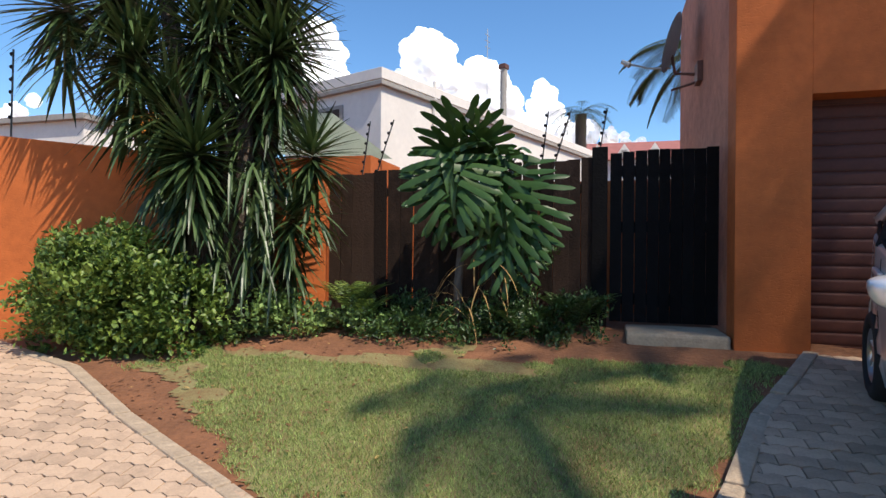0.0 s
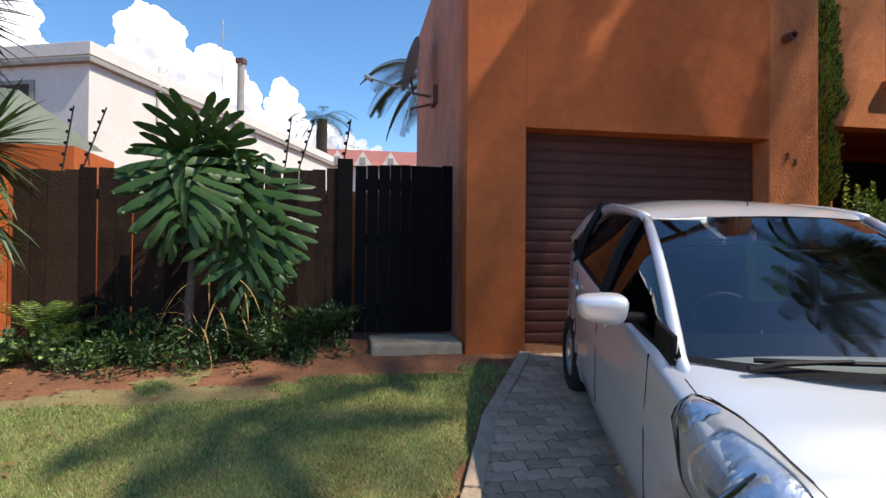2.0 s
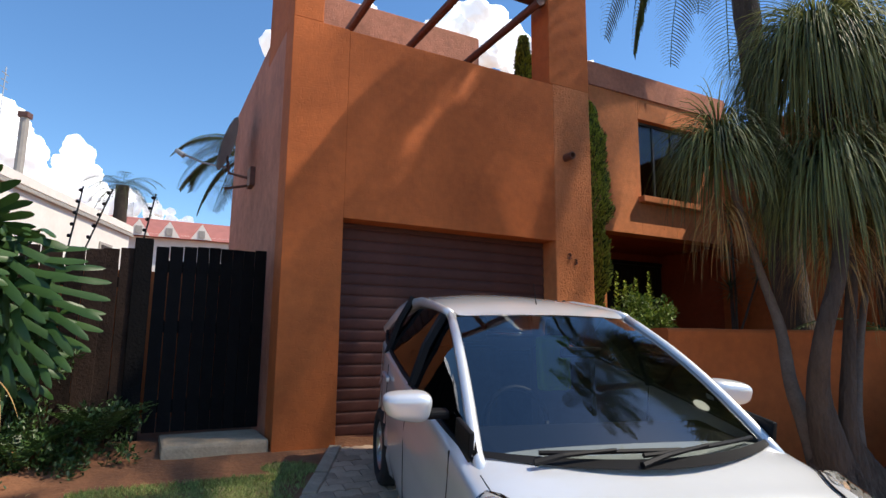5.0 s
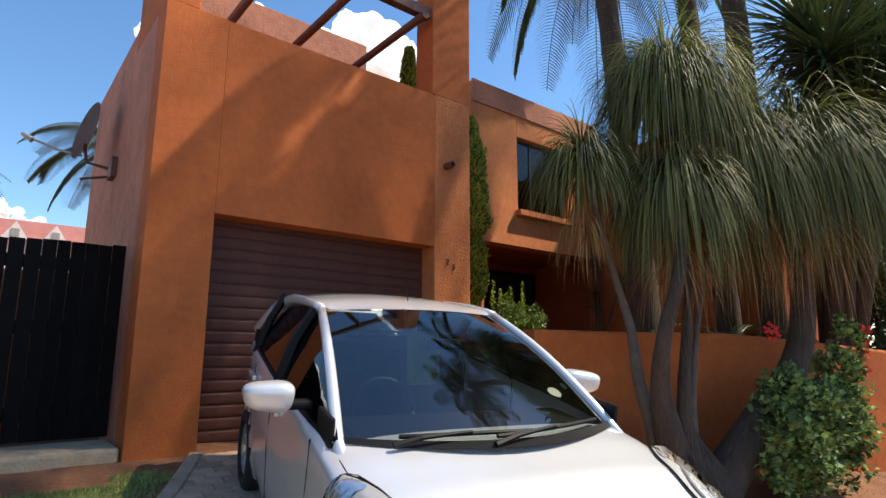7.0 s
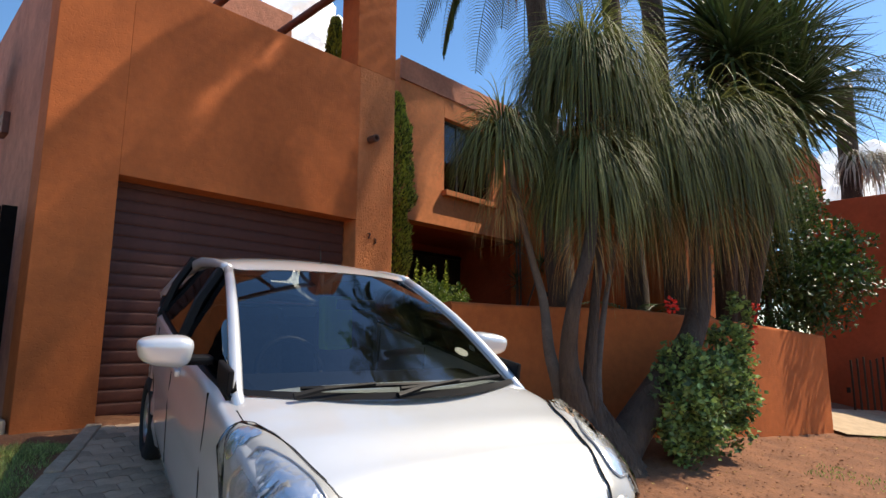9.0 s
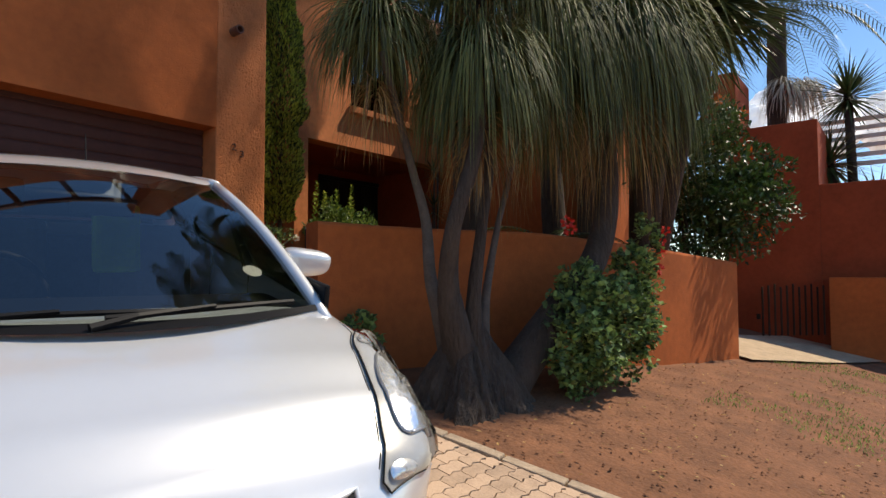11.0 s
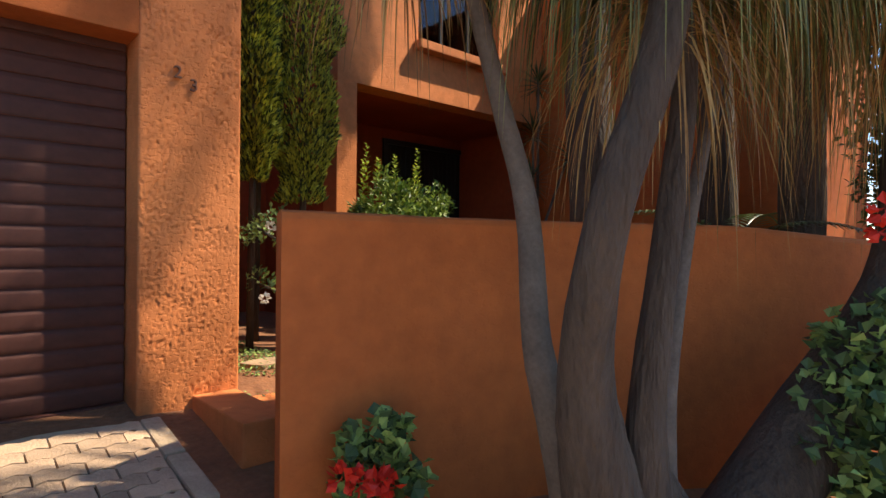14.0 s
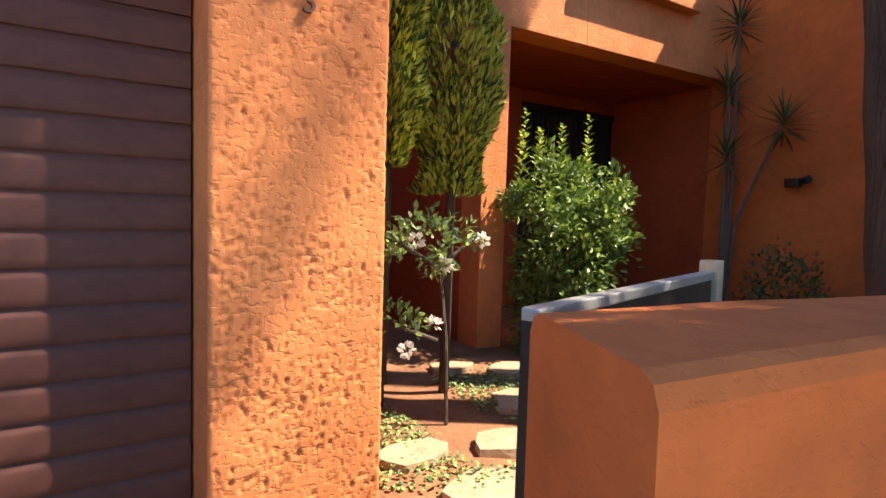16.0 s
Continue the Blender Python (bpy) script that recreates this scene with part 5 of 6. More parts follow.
def rose():
    t = thing("rose_bush", "standard rose with white blooms and thin stems", "flower")
    for pts in ([(3.98, 0.85, -0.1), (3.96, 0.85, 0.5), (3.9, 0.85, 0.95)], [(3.9, 0.85, 0.9), (4.15, 0.8, 1.1)], [(3.9, 0.85, 0.5), (3.6, 0.8, 0.62)], [(3.9, 0.85, 0.9), (3.6, 0.8, 1.05)]):
        bm = bmesh.new()
        tube(bm, pts, 0.011, 6)
        part("stem", bm, BARK, t)
    s = Soup()
    leafy(s, (3.80, 0.85, 1.03), (0.35, 0.2, 0.16), 420, 0.05, 0.028, 26)
    leafy(s, (3.62, 0.8, 0.6), (0.14, 0.1, 0.12), 90, 0.05, 0.026, 8)
    s.part("foliage", LEAF_GREY, t)
    flower_heads(t, [(3.86, 0.72, 0.93), (4.12, 0.76, 1.05), (3.80, 0.72, 0.62), (3.68, 0.72, 1.05), (3.64, 0.72, 0.5)], 0.042, PETAL_WHITE, "bloom", 20)
    return t


rose()


def dracaena():
    t = thing("dracaena", "thin-stemmed spiky dracaena in the porch corner", "plant")
    for top, lean in (((8.55, 2.0, 3.45), 0.05), ((8.5, 2.05, 2.7), -0.05), ((8.35, 1.95, 1.95), -0.1), ((8.65, 1.5, 2.3), 0.15)):
        bm = bmesh.new()
        tube(bm, [(8.4, 1.95, -0.25), (8.45 + lean, 1.95, top[2] * 0.5), top], [0.03, 0.022, 0.018], 8)
        part("stem", bm, BARKPALE, t)
        s = Soup()
        rosette(s, top, 60, 0.36, 0.022, 0.8, -0.5, 0.95)
        s.part("leaf_head", LEAF_YUCCA, t)
    return t


dracaena()
shrub("low_porch_plant", "low dark green mounded shrub by the wing wall", LEAF_DARK, [((7.6, 0.9, 0.35), (0.6, 0.5, 0.55))], 1800, 0.06, 0.03, clumps=40)


def frond(s, root, way, length, droop, leaf=0.5, pairs=34, width=0.03):
    """A feather frond: leaflets along an arching rib."""
    p, d = Vector(root), Vector(way).normalized()
    for k in range(pairs):
        u = k / pairs
        side = d.cross(Vector((0, 0, 1)))
        side = side.normalized() if side.length > 1e-3 else Vector((1, 0, 0))
        w = leaf * math.sin(math.pi * (0.12 + 0.82 * u)) ** 0.8
        if u > 0.10:
            for q in (-1, 1):
                s.strap(p, side * q + d * 0.5 + Vector((0, 0, 0.15)), w * rnd.uniform(0.85, 1.1), width, 2.2, 3, 0.3)
        s.strap(p, d, length / pairs * 1.1, 0.022, 0, 1, 0.6, 1.0)
        p = p + d * length / pairs
        d = (d + Vector((0, 0, -droop / pairs))).normalized()


def palm(name, label, base, top, r0, r1, fronds, length, leaf, droop=1.6, dead=0, pairs=34, group=""):
    t = thing(name, label, "tree", group)
    bm = bmesh.new()
    base, top = Vector(base), Vector(top)
    n = 22
    tube(bm, [base.lerp(top, i / n) for i in range(n + 1)], [(r0 + (r1 - r0) * i / n) * (1.0 if i % 2 else 1.06) for i in range(n + 1)], 16)
    part("trunk", bm, BARK, t, smooth=True)
    s = Soup()
    for i in range(fronds):
        a = i * 2.39996
        e = 1.15 - 1.5 * (i + 0.5) / fronds
        frond(s, top, (math.cos(a), math.sin(a), e), length * rnd.uniform(0.85, 1.1), droop, leaf, pairs)
    s.part("crown", LEAF_YUCCA, t)
    if dead:
        s = Soup()
        skirt(s, top - Vector((0, 0, 0.1)), dead, length * 0.45, 0.03)
        s.part("dry_skirt", LEAF_DRY, t)
    return t


palm("feather_palm", "tall ringed grey palm behind the garden wall", (6.3, -0.6, -0.6), (6.5, 0.2, 8.5), 0.24, 0.16, 17, 3.3, 0.65, 2.9, 160, 52)
# Added palm; its high, unseen crown throws dappled shade on the house.
palm("tall_palm", "very tall palm added behind the garden wall for shade", (8.2, -0.9, -0.6), (8.3, -0.3, 11.3), 0.2, 0.15, 15, 2.8, 0.7, 1.8, 0, 34)
# Palm out of view, positioned so that its crown shadows the lawn.
palm("tall_palm", "very tall slim unseen palm on the bare soil, placed to shade the lawn", (2.2, -9.6, -1.5), (6.3, -6.2, 13.0), 0.12, 0.07, 18, 1.5, 0.30, 1.8, 0, 26)
# Another added palm, its crown above view, to shade the upper garage wall.
palm("tall_palm", "very tall palm added behind the garden wall for shade", (7.6, -1.8, -0.6), (5.3, -2.4, 9.8), 0.18, 0.13, 24, 2.4, 0.6, 1.5, 0, 34)
palm("small_palm", "young arching palm beside the garden wall", (6.6, -1.6, -0.4), (6.6, -1.6, 0.9), 0.07, 0.05, 12, 1.3, 0.32, 1.5, 0, 24)
palm("street_palm", "tall slim palm with pale hanging flower sprays", (17.2, -2.75, -1.5), (16.9, -2.95, 7.6), 0.28, 0.22, 22, 3.0, 0.6, 1.7, 0, 26, "palms beyond the garden")
palm("distant_palm", "distant date palm above the roofs", (-2.9, 25.5, -1), (-2.9, 25.5, 8.0), 0.3, 0.28, 26, 2.0, 0.45, 1.9, 0, 18, "palms beyond the garden")
palm("neighbour_palm", "palm behind the house with drooping fronds", (0.3, 7.6, -0.5), (0.3, 7.6, 4.9), 0.2, 0.16, 18, 2.0, 0.5, 1.9, 0, 52, "palms beyond the garden")


def flower_spray():
    t = thing("palm_flower_spray", "pale dry flower spray hanging from the palm", "plant")
    s = Soup()
    for c in ((16.7, -3.1, 5.75), (17.0, -3.5, 5.7)):
        skirt(s, c, 160, 1.3, 0.03)
    s.part("strand_tassel", mat("pale dry strands", (0.55, 0.47, 0.36), 0.8, var=0.2), t)


flower_spray()


def tree_yucca(name, base, heads, ln, label):
    t = thing(name, label, "tree")
    for c in heads:
        bm = bmesh.new()
        tube(bm, [base, Vector(base).lerp(Vector(c), 0.5) + Vector((0, 0, 0.2)), c], [0.14, 0.11, 0.09], 10)
        part("stem", bm, BARK, t, smooth=True)
        s = Soup()
        rosette(s, c, 170, ln, 0.05, 0.4, -0.7, 0.97)
        s.part("leaf_head", LEAF_YUCCA, t)
    return t


tree_yucca("tree_yucca", (7.9, -2.3, -0.6), [(6.9, -3.15, 4.4), (7.4, -3.6, 4.9), (6.5, -2.9, 5.1), (7.0, -3.7, 4.0), (7.8, -3.2, 5.4), (6.7, -3.3, 3.7), (7.6, -3.5, 4.1), (6.2, -3.2, 4.5), (8.3, -3.4, 4.6)], 1.15, "tall many-headed yucca behind the ponytail palm")
tree_yucca("garden_yucca", (16.0, -4.6, -1.2), [(15.9, -4.5, 4.8), (15.7, -4.1, 3.2), (15.5, -5.0, 2.0)], 1.0, "tall yucca beside the far path")


# ---- fixtures ----
def dish():
    t = thing("satellite_dish", "weathered grey satellite dish on a rusty wall bracket", "satellite dish")
    bm = bmesh.new()
    n, m, R = 28, 6, 0.33
    rings = []
    for i in range(m + 1):
        r = R * i / m
        rings.append([bm.verts.new((r * math.cos(a), r * 1.08 * math.sin(a), 0.55 * r * r)) for a in (2 * math.pi * k / n for k in range(n))] if i else [bm.verts.new((0, 0, 0))])
    for k in range(n):
        bm.faces.new((rings[0][0], rings[1][k], rings[1][(k + 1) % n]))
    for a, b in zip(rings[1:], rings[2:]):
        for k in range(n):
            bm.faces.new((a[k], b[k], b[(k + 1) % n], a[(k + 1) % n]))
    bmesh.ops.solidify(bm, geom=bm.faces[:], thickness=0.008)
    face = Vector((-0.93, 0.22, 0.30)).normalized()
    m4 = Matrix.Translation((-0.80, 2.1, 3.28)) @ face.to_track_quat("Z", "Y").to_matrix().to_4x4()
    bmesh.ops.transform(bm, matrix=m4, verts=bm.verts)
    part("reflector", bm, DISHGREY, t, smooth=True)
    bm = bmesh.new()
    tube(bm, [(-0.86, 2.15, 3.0), (-1.1, 2.25, 3.05), (-1.36, 2.35, 3.16)], 0.013, 6)
    part("arm", bm, GALV, t)
    bm = bmesh.new()
    tube(bm, [(-1.33, 2.33, 3.13), (-1.42, 2.38, 3.2)], [0.035, 0.028], 10)
    part("receiver", bm, GALV, t)
    bm = bmesh.new()
    tube(bm, [(-0.86, 2.15, 3.2), (-0.82, 2.1, 2.92), (-0.62, 1.98, 2.86), (-0.55, 1.95, 2.9)], 0.018, 8)
    tube(bm, [(-0.86, 2.1, 2.72), (-0.55, 1.9, 2.76)], 0.016, 8)
    box(bm, -0.62, 1.75, 2.72, -0.56, 2.0, 2.95, 0.006)
    part("bracket", bm, STEEL, t, "rusty wall bracket")
    return t


dish()


def pipe_stub():
    bm = bmesh.new()
    n = 16
    for r0, y0 in ((0.045, 0.06), (0.045, -0.13), (0.033, -0.13), (0.033, 0.02)):
        ring = [bm.verts.new((2.74 + r0 * math.cos(2 * math.pi * k / n), y0, 3.09 + r0 * math.sin(2 * math.pi * k / n))) for k in range(n)]
        if y0 != 0.06 or r0 != 0.045:
            for k in range(n):
                bm.faces.new((last[k], last[(k + 1) % n], ring[(k + 1) % n], ring[k]))
        last = ring
    bm.faces.new(last)
    return tagged(part("drain_spout", bm, STEEL), "short terracotta drain pipe stub in the wall", "pipe")


pipe_stub()


def number(text, x, z):
    c = bpy.data.curves.new("digit", "FONT")
    c.body, c.size, c.extrude = text, 0.10, 0.008
    tmp = bpy.data.objects.new("tmp", c)
    me = bpy.data.meshes.new_from_object(tmp)
    bpy.data.objects.remove(tmp)
    me.materials.append(STEEL)
    ob = new("house_number", me)
    ob.matrix_basis = pose(x, -0.008, z, 90)
    return tagged(ob, "small rusty house number digit on the pier", "house number", "house number digits")


number("2", 2.74, 1.86)
number("3", 2.83, 1.80)


def wall_light():
    t = thing("wall_light", "small dark wall light on the wing wall", "lamp")
    part("housing", boxes((8.82, 1.40, 1.58, 8.93, 1.55, 1.68), bevel=0.02), BLACKSTEEL, t)
    bm = bmesh.new()
    tube(bm, [(8.86, 1.40, 1.64), (8.80, 1.28, 1.66)], [0.03, 0.045], 10)
    part("lamp_head", bm, BLACKSTEEL, t)


wall_light()


# steel leaf of the small garden gate, swung open against the wall
def steel_gate():
    t = thing("steel_gate", "open black steel garden gate leaf with pale worn edge", "gate", at=pose(2.93, -0.985, -0.055, 0, 0, 17))
    part("panel", boxes((0.03, -0.012, -0.30, 1.10, 0.012, 1.06), bevel=0.003), BLACKSTEEL, t)
    part("top_rail", boxes((0.0, -0.02, 1.06, 1.12, 0.02, 1.085), bevel=0.004), GALV, t, "worn steel top rail")
    part("hinge_stile", boxes((0.0, -0.02, -0.30, 0.03, 0.02, 1.06), bevel=0.004), BLACKSTEEL, t)
    part("end_stile", boxes((1.10, -0.03, -0.30, 1.17, 0.03, 1.12), bevel=0.004), CONCRETE, t, "paint-flaked pale end stile")


steel_gate()

# terrace pergola rafters
pg = thing("pergola", "dark red-brown pole rafters over the roof terrace", "pergola")
for x in (0.52, 1.42, 2.36):
    bm = bmesh.new()
    tube(bm, [(x, -0.05, 5.0), (x, 2.62, 5.0)], 0.055, 10)
    part("rafter", bm, STEEL, pg)
part("beam", boxes((-0.27, 0.05, 5.06, 2.52, 0.17, 5.2), bevel=0.01), STEEL, pg)


# stepping stones and groundcover inside the gate
def stepping():
    g = random.Random(4)
    for x, y, r in ((3.55, -0.25, 0.24), (3.75, 0.15, 0.24), (4.05, -0.15, 0.25), (4.1, 0.45, 0.22), (4.6, 0.9, 0.26), (3.6, 0.55, 0.22), (3.9, -0.6, 0.28), (4.5, 0.1, 0.22), (5.0, 1.5, 0.22), (4.6, 1.75, 0.2)):
        bm = bmesh.new()
        n = 9
        ring = [(r * g.uniform(0.75, 1.1) * math.cos(2 * math.pi * k / n), r * 0.75 * g.uniform(0.75, 1.1) * math.sin(2 * math.pi * k / n)) for k in range(n)]
        h = gz(x, y)
        lo = [bm.verts.new((x + a, y + b, h - 0.05)) for a, b in ring]
        hi = [bm.verts.new((x + a * 0.97, y + b * 0.97, h + 0.03)) for a, b in ring]
        bm.faces.new(hi)
        for k in range(n):
            bm.faces.new((lo[k], lo[(k + 1) % n], hi[(k + 1) % n], hi[k]))
        tagged(part("stepping_stone", bm, STONE), "flat brown stepping stone set in groundcover", "stone", "stepping stones")
    s = Soup()
    for _ in range(9000):
        x, y = g.uniform(3.2, 5.2), g.uniform(-0.9, 1.6)
        if noise.noise((x * 1.6, y * 1.6, 7)) < -0.12:
            continue
        a = g.uniform(0, 6.28)
        s.leaf((x, y, gz(x, y) + g.uniform(-0.01, 0.025)), (math.cos(a), math.sin(a), 0.4), (0, 0, 1), 0.028, 0.022)
    tagged(s.part("groundcover", LEAF_GREY), "small-leaved green groundcover between the stones", "groundcover", kind="stuff")


stepping()


# clods, dry leaves on the bare soil
def litter():
    g = random.Random(8)
    s = Soup()
    for _ in range(2600):
        x, y = (g.uniform(2.9, 11), g.uniform(-6.2, -2.6)) if g.random() < 0.75 else (g.uniform(-5.6, -3.4), g.uniform(-2.6, -0.6))
        if y > -1.5 - 0.30 * (x - 2.7) and x > 2:
            continue
        h = gz(x, y)
        if g.random() < 0.8:
            r = g.uniform(0.004, 0.017)
            n0 = len(s.v)
            for q in ((1, 0, 0), (0, 1, 0), (-1, 0, 0), (0, -1, 0), (0, 0, 0.8)):
                s.v.append(Vector((x, y, h)) + Vector(q) * r * g.uniform(0.6, 1.2))
            s.f += [(n0, n0 + 1, n0 + 4), (n0 + 1, n0 + 2, n0 + 4), (n0 + 2, n0 + 3, n0 + 4), (n0 + 3, n0, n0 + 4)]
        else:
            a = g.uniform(0, 6.28)
            s.leaf((x, y, h + 0.012), (math.cos(a), math.sin(a), 0.15), (g.uniform(-0.5, 0.5), 0, 1), g.uniform(0.03, 0.07), 0.025)
    tagged(s.part("soil_clods", SOIL), "loose red clods on the bare soil", "soil", kind="stuff")
    s = Soup()
    for _ in range(5200):
        x, y = g.uniform(5.6, 11), g.uniform(-6.4, -3.7)
        if noise.noise((x * 0.9, y * 0.9, 5)) < 0.0:
            continue
        a = g.uniform(0, 6.28)
        s.leaf((x, y, gz(x, y) - 0.005), (math.cos(a) * 0.5, math.sin(a) * 0.5, 1), (1, 0, 0), g.uniform(0.02, 0.05), 0.010)
    tagged(s.part("thin_grass", GRASS), "thin dry grass on red soil", "grass", kind="stuff")
    s = Soup()
    for _ in range(420):
        x, y = (g.uniform(2.8, 9), g.uniform(-5.5, -2.9)) if g.random() < 0.7 else (g.uniform(-5.6, -1), g.uniform(-2.8, -0.2))
        a = g.uniform(0, 6.28)
        s.leaf((x, y, gz(x, y) + 0.014), (math.cos(a), math.sin(a), 0.15), (g.uniform(-0.6, 0.6), 0, 1), g.uniform(0.03, 0.06), 0.022)
    tagged(s.part("fallen_leaves", LEAF_DRY), "dry fallen leaves on soil and lawn", "leaves", kind="stuff")


litter()

# ---- the far right: path, slat gate, walls ----
PATH = smooth_line([Vector(p) for p in ((9.25, -3.55), (10.0, -3.9), (11.5, -4.6), (14, -5.4))], 4)
bm = bmesh.new()
prev = None
for i, p in enumerate(PATH):
    row = [bm.verts.new((p.x + q * 0.45, p.y + q * 1.1, gz(p.x, p.y + q * 1.1) + 0.03)) for q in (0.0, 0.5, 1.0, 1.5)]
    if prev:
        for k in range(3):
            bm.faces.new((prev[k], row[k], row[k + 1], prev[k + 1]))
    prev = row
tagged(part("pavement_path", bm, CONCRETE), "pale concrete side path", "path", kind="structure")
# Darker plaster paints in the shade of the side turned from the sun.
wall("wall_far_wing", PLASTER_SHADED, "orange plastered building beyond the path, colour darkened for its unlit face", (13.6, -4.08, -1.2, 18, -2.3, 3.8), (13.62, -8.5, -1.2, 18, -4.08, 2.42), (14.4, -2.4, 3.8, 16, -1.6, 5.4))
wall("wall_far_pier", PLASTER, "low orange pier by the slat gate", (12.9, -5.6, -1.2, 13.4, -4.25, 0.50))
sg = thing("slat_gate", "dark weathered vertical slat gate by the far path", "gate")
for k in range(11):
    u = k / 10
    part("slat", boxes((12.05 + 0.85 * u, -3.25 - 0.92 * u, -0.62, 12.12 + 0.85 * u, -3.22 - 0.92 * u, 0.32 + 0.03 * (k % 3)), bevel=0.004), BROWNWOOD, sg)
part("rail", boxes((12.0, -3.2, -0.3, 12.06, -3.14, -0.2)), BROWNWOOD, sg)
fp = thing("far_pergola", "white slatted pergola on the far roof", "pergola")
for k in range(6):
    part("slat", boxes((16.0 + k * 0.05, -6.0, 3.1 + k * 0.22, 16.06 + k * 0.05, -3.75, 3.2 + k * 0.22)), WHITEWALL, fp)
part("post", boxes((16.0, -3.78, 2.9, 16.3, -3.7, 4.4)), WHITEWALL, fp)


# ---- beyond the fence: the neighbours ----
def ridge(bm, x0, x1, y0, y1, z0, z1):
    """A pitched roof with its ridge along x."""
    ym = (y0 + y1) / 2
    v = [bm.verts.new(p) for p in ((x0, y0, z0), (x1, y0, z0), (x1, y1, z0), (x0, y1, z0), (x0, ym, z1), (x1, ym, z1))]
    for f in ((0, 1, 5, 4), (2, 3, 4, 5), (0, 4, 3), (1, 2, 5), (0, 3, 2, 1)):
        bm.faces.new([v[i] for i in f])


def white_house():
    """Flat-roofed house; its near corner points to the camera."""
    t = thing("neighbour_house", "off-white flat-roofed neighbouring house with a shadow-grey strip under its parapet", "house", at=pose(-6.92, 7.76, 0, 0, 0, 70))
    part("wall", boxes((0.0, 0.0, -1, 13.5, 3.6, 4.85)), WHITEWALL, t, "off-white painted wall")
    part("roof", boxes((-0.10, -0.10, 4.95, 13.6, 3.7, 5.22), (-0.06, -0.06, 4.85, 13.56, 3.66, 4.95), bevel=0.01), WHITEWALL, t, "white parapet band")
    # Grey strip that draws the shadow line below the white parapet.
    part("shadow_band", boxes((-0.12, -0.12, 4.80, 13.62, 3.72, 4.90), bevel=0.01), GREYTRIM, t, "grey strip painted as the shadow under the parapet")
    bm = bmesh.new()
    tube(bm, [(7.0, 0.6, 4.9), (7.0, 0.6, 7.25)], 0.12, 10)
    c = part("chimney", bm, GREYTRIM, t, "rusty metal flue")
    part("cowl", boxes((6.86, 0.46, 7.15, 7.14, 0.74, 7.32), bevel=0.02), STEEL, c)
    bm = bmesh.new()
    tube(bm, [(5.9, 0.6, 4.9), (5.9, 0.6, 8.2)], 0.015, 5)
    for z in (7.6, 7.8, 8.0):
        tube(bm, [(5.75, 0.6, z), (6.05, 0.6, z)], 0.012, 4)
    part("aerial", bm, GALV, t)
    bm = bmesh.new()
    tube(bm, [(2.1, -0.06, 2.0), (2.1, -0.06, 5.4)], 0.05, 8)
    part("downpipe", bm, WHITEWALL, t)
    w = part("window", boxes((-0.05, 1.3, 3.6, 0.02, 2.5, 4.5), bevel=0.01), GREYTRIM, t, "small shaded side window")
    part("pane", boxes((-0.07, 1.4, 3.7, -0.052, 2.4, 4.4)), DARKROOM, w)
    w = part("window", boxes((11.0, -0.05, 3.2, 12.0, 0.02, 4.2), bevel=0.01), GREYTRIM, t)
    part("pane", boxes((11.1, -0.07, 3.3, 11.9, -0.052, 4.1)), DARKROOM, w)


white_house()
lt = thing("lean_to", "pale green sheet-roofed outbuilding over the boundary", "shed")
bm = bmesh.new()
v = [bm.verts.new(p) for p in ((-7.6, 3.9, 3.3), (-5.9, 3.2, 2.98), (-4.9, 3.3, 2.22), (-6.2, 2.7, 2.22), (-7.6, 2.4, 2.3))]
bm.faces.new((v[0], v[4], v[3], v[1]))
bm.faces.new((v[1], v[3], v[2]))
bmesh.ops.solidify(bm, geom=bm.faces[:], thickness=0.04)
part("roof", bm, ROOFGREEN, lt)
part("wall", boxes((-7.6, 2.9, -0.5, -5.1, 4.2, 2.22)), PLASTER, lt)


def far_house():
    t = thing("distant_house", "distant house with a red tiled roof and white gables", "house")
    part("wall", boxes((-9, 58, -1, 7, 66, 11.0)), WHITEWALL, t)
    bm = bmesh.new()
    ridge(bm, -9.5, 7.5, 57.3, 66.7, 10.6, 13.2)
    part("roof", bm, ROOFRED, t, "red tiled pitched roof")
    for x in (-2.5, 0.2, 3.2):
        bm = bmesh.new()
        vs = [bm.verts.new(p) for p in ((x - 1.0, 57.0, 10.6), (x + 1.0, 57.0, 10.6), (x, 57.0, 12.2), (x - 1.0, 60, 10.6), (x + 1.0, 60, 10.6), (x, 60, 12.2))]
        for f in ((0, 1, 2), (0, 2, 5, 3), (1, 4, 5, 2)):
            bm.faces.new([vs[i] for i in f])
        g = part("gable", bm, WHITEWALL, t, "small white gable")
        part("window", boxes((x - 0.3, 56.93, 10.75, x + 0.3, 56.98, 11.5)), GREYTRIM, g)


far_house()
lh = thing("distant_white_house", "distant low white building over the boundary wall", "house")
part("wall", boxes((-45, 17.5, -1, -27, 26, 7.2)), WHITEWALL, lh)
part("roof", boxes((-45.3, 17.2, 7.2, -26.7, 26.3, 7.5), bevel=0.02), GREYTRIM, lh)


# electric fence stays with insulators
def stay(x, y, z0, dx):
    t = thing("fence_stay", "black electric fence stay with insulators", "fence post", "electric fence stays")
    bm = bmesh.new()
    tube(bm, [(x, y, z0), (x + dx, y, z0 + 0.95)], 0.010, 6)
    part("rod", bm, BLACKSTEEL, t)
    for k in range(6):
        u = 0.25 + 0.14 * k
        bm = bmesh.new()
        bmesh.ops.create_uvsphere(bm, u_segments=8, v_segments=6, radius=0.022)
        bmesh.ops.translate(bm, vec=(x + dx * u - 0.02, y, z0 + 0.95 * u), verts=bm.verts)
        part("insulator", bm, BLACKPLASTIC, t)


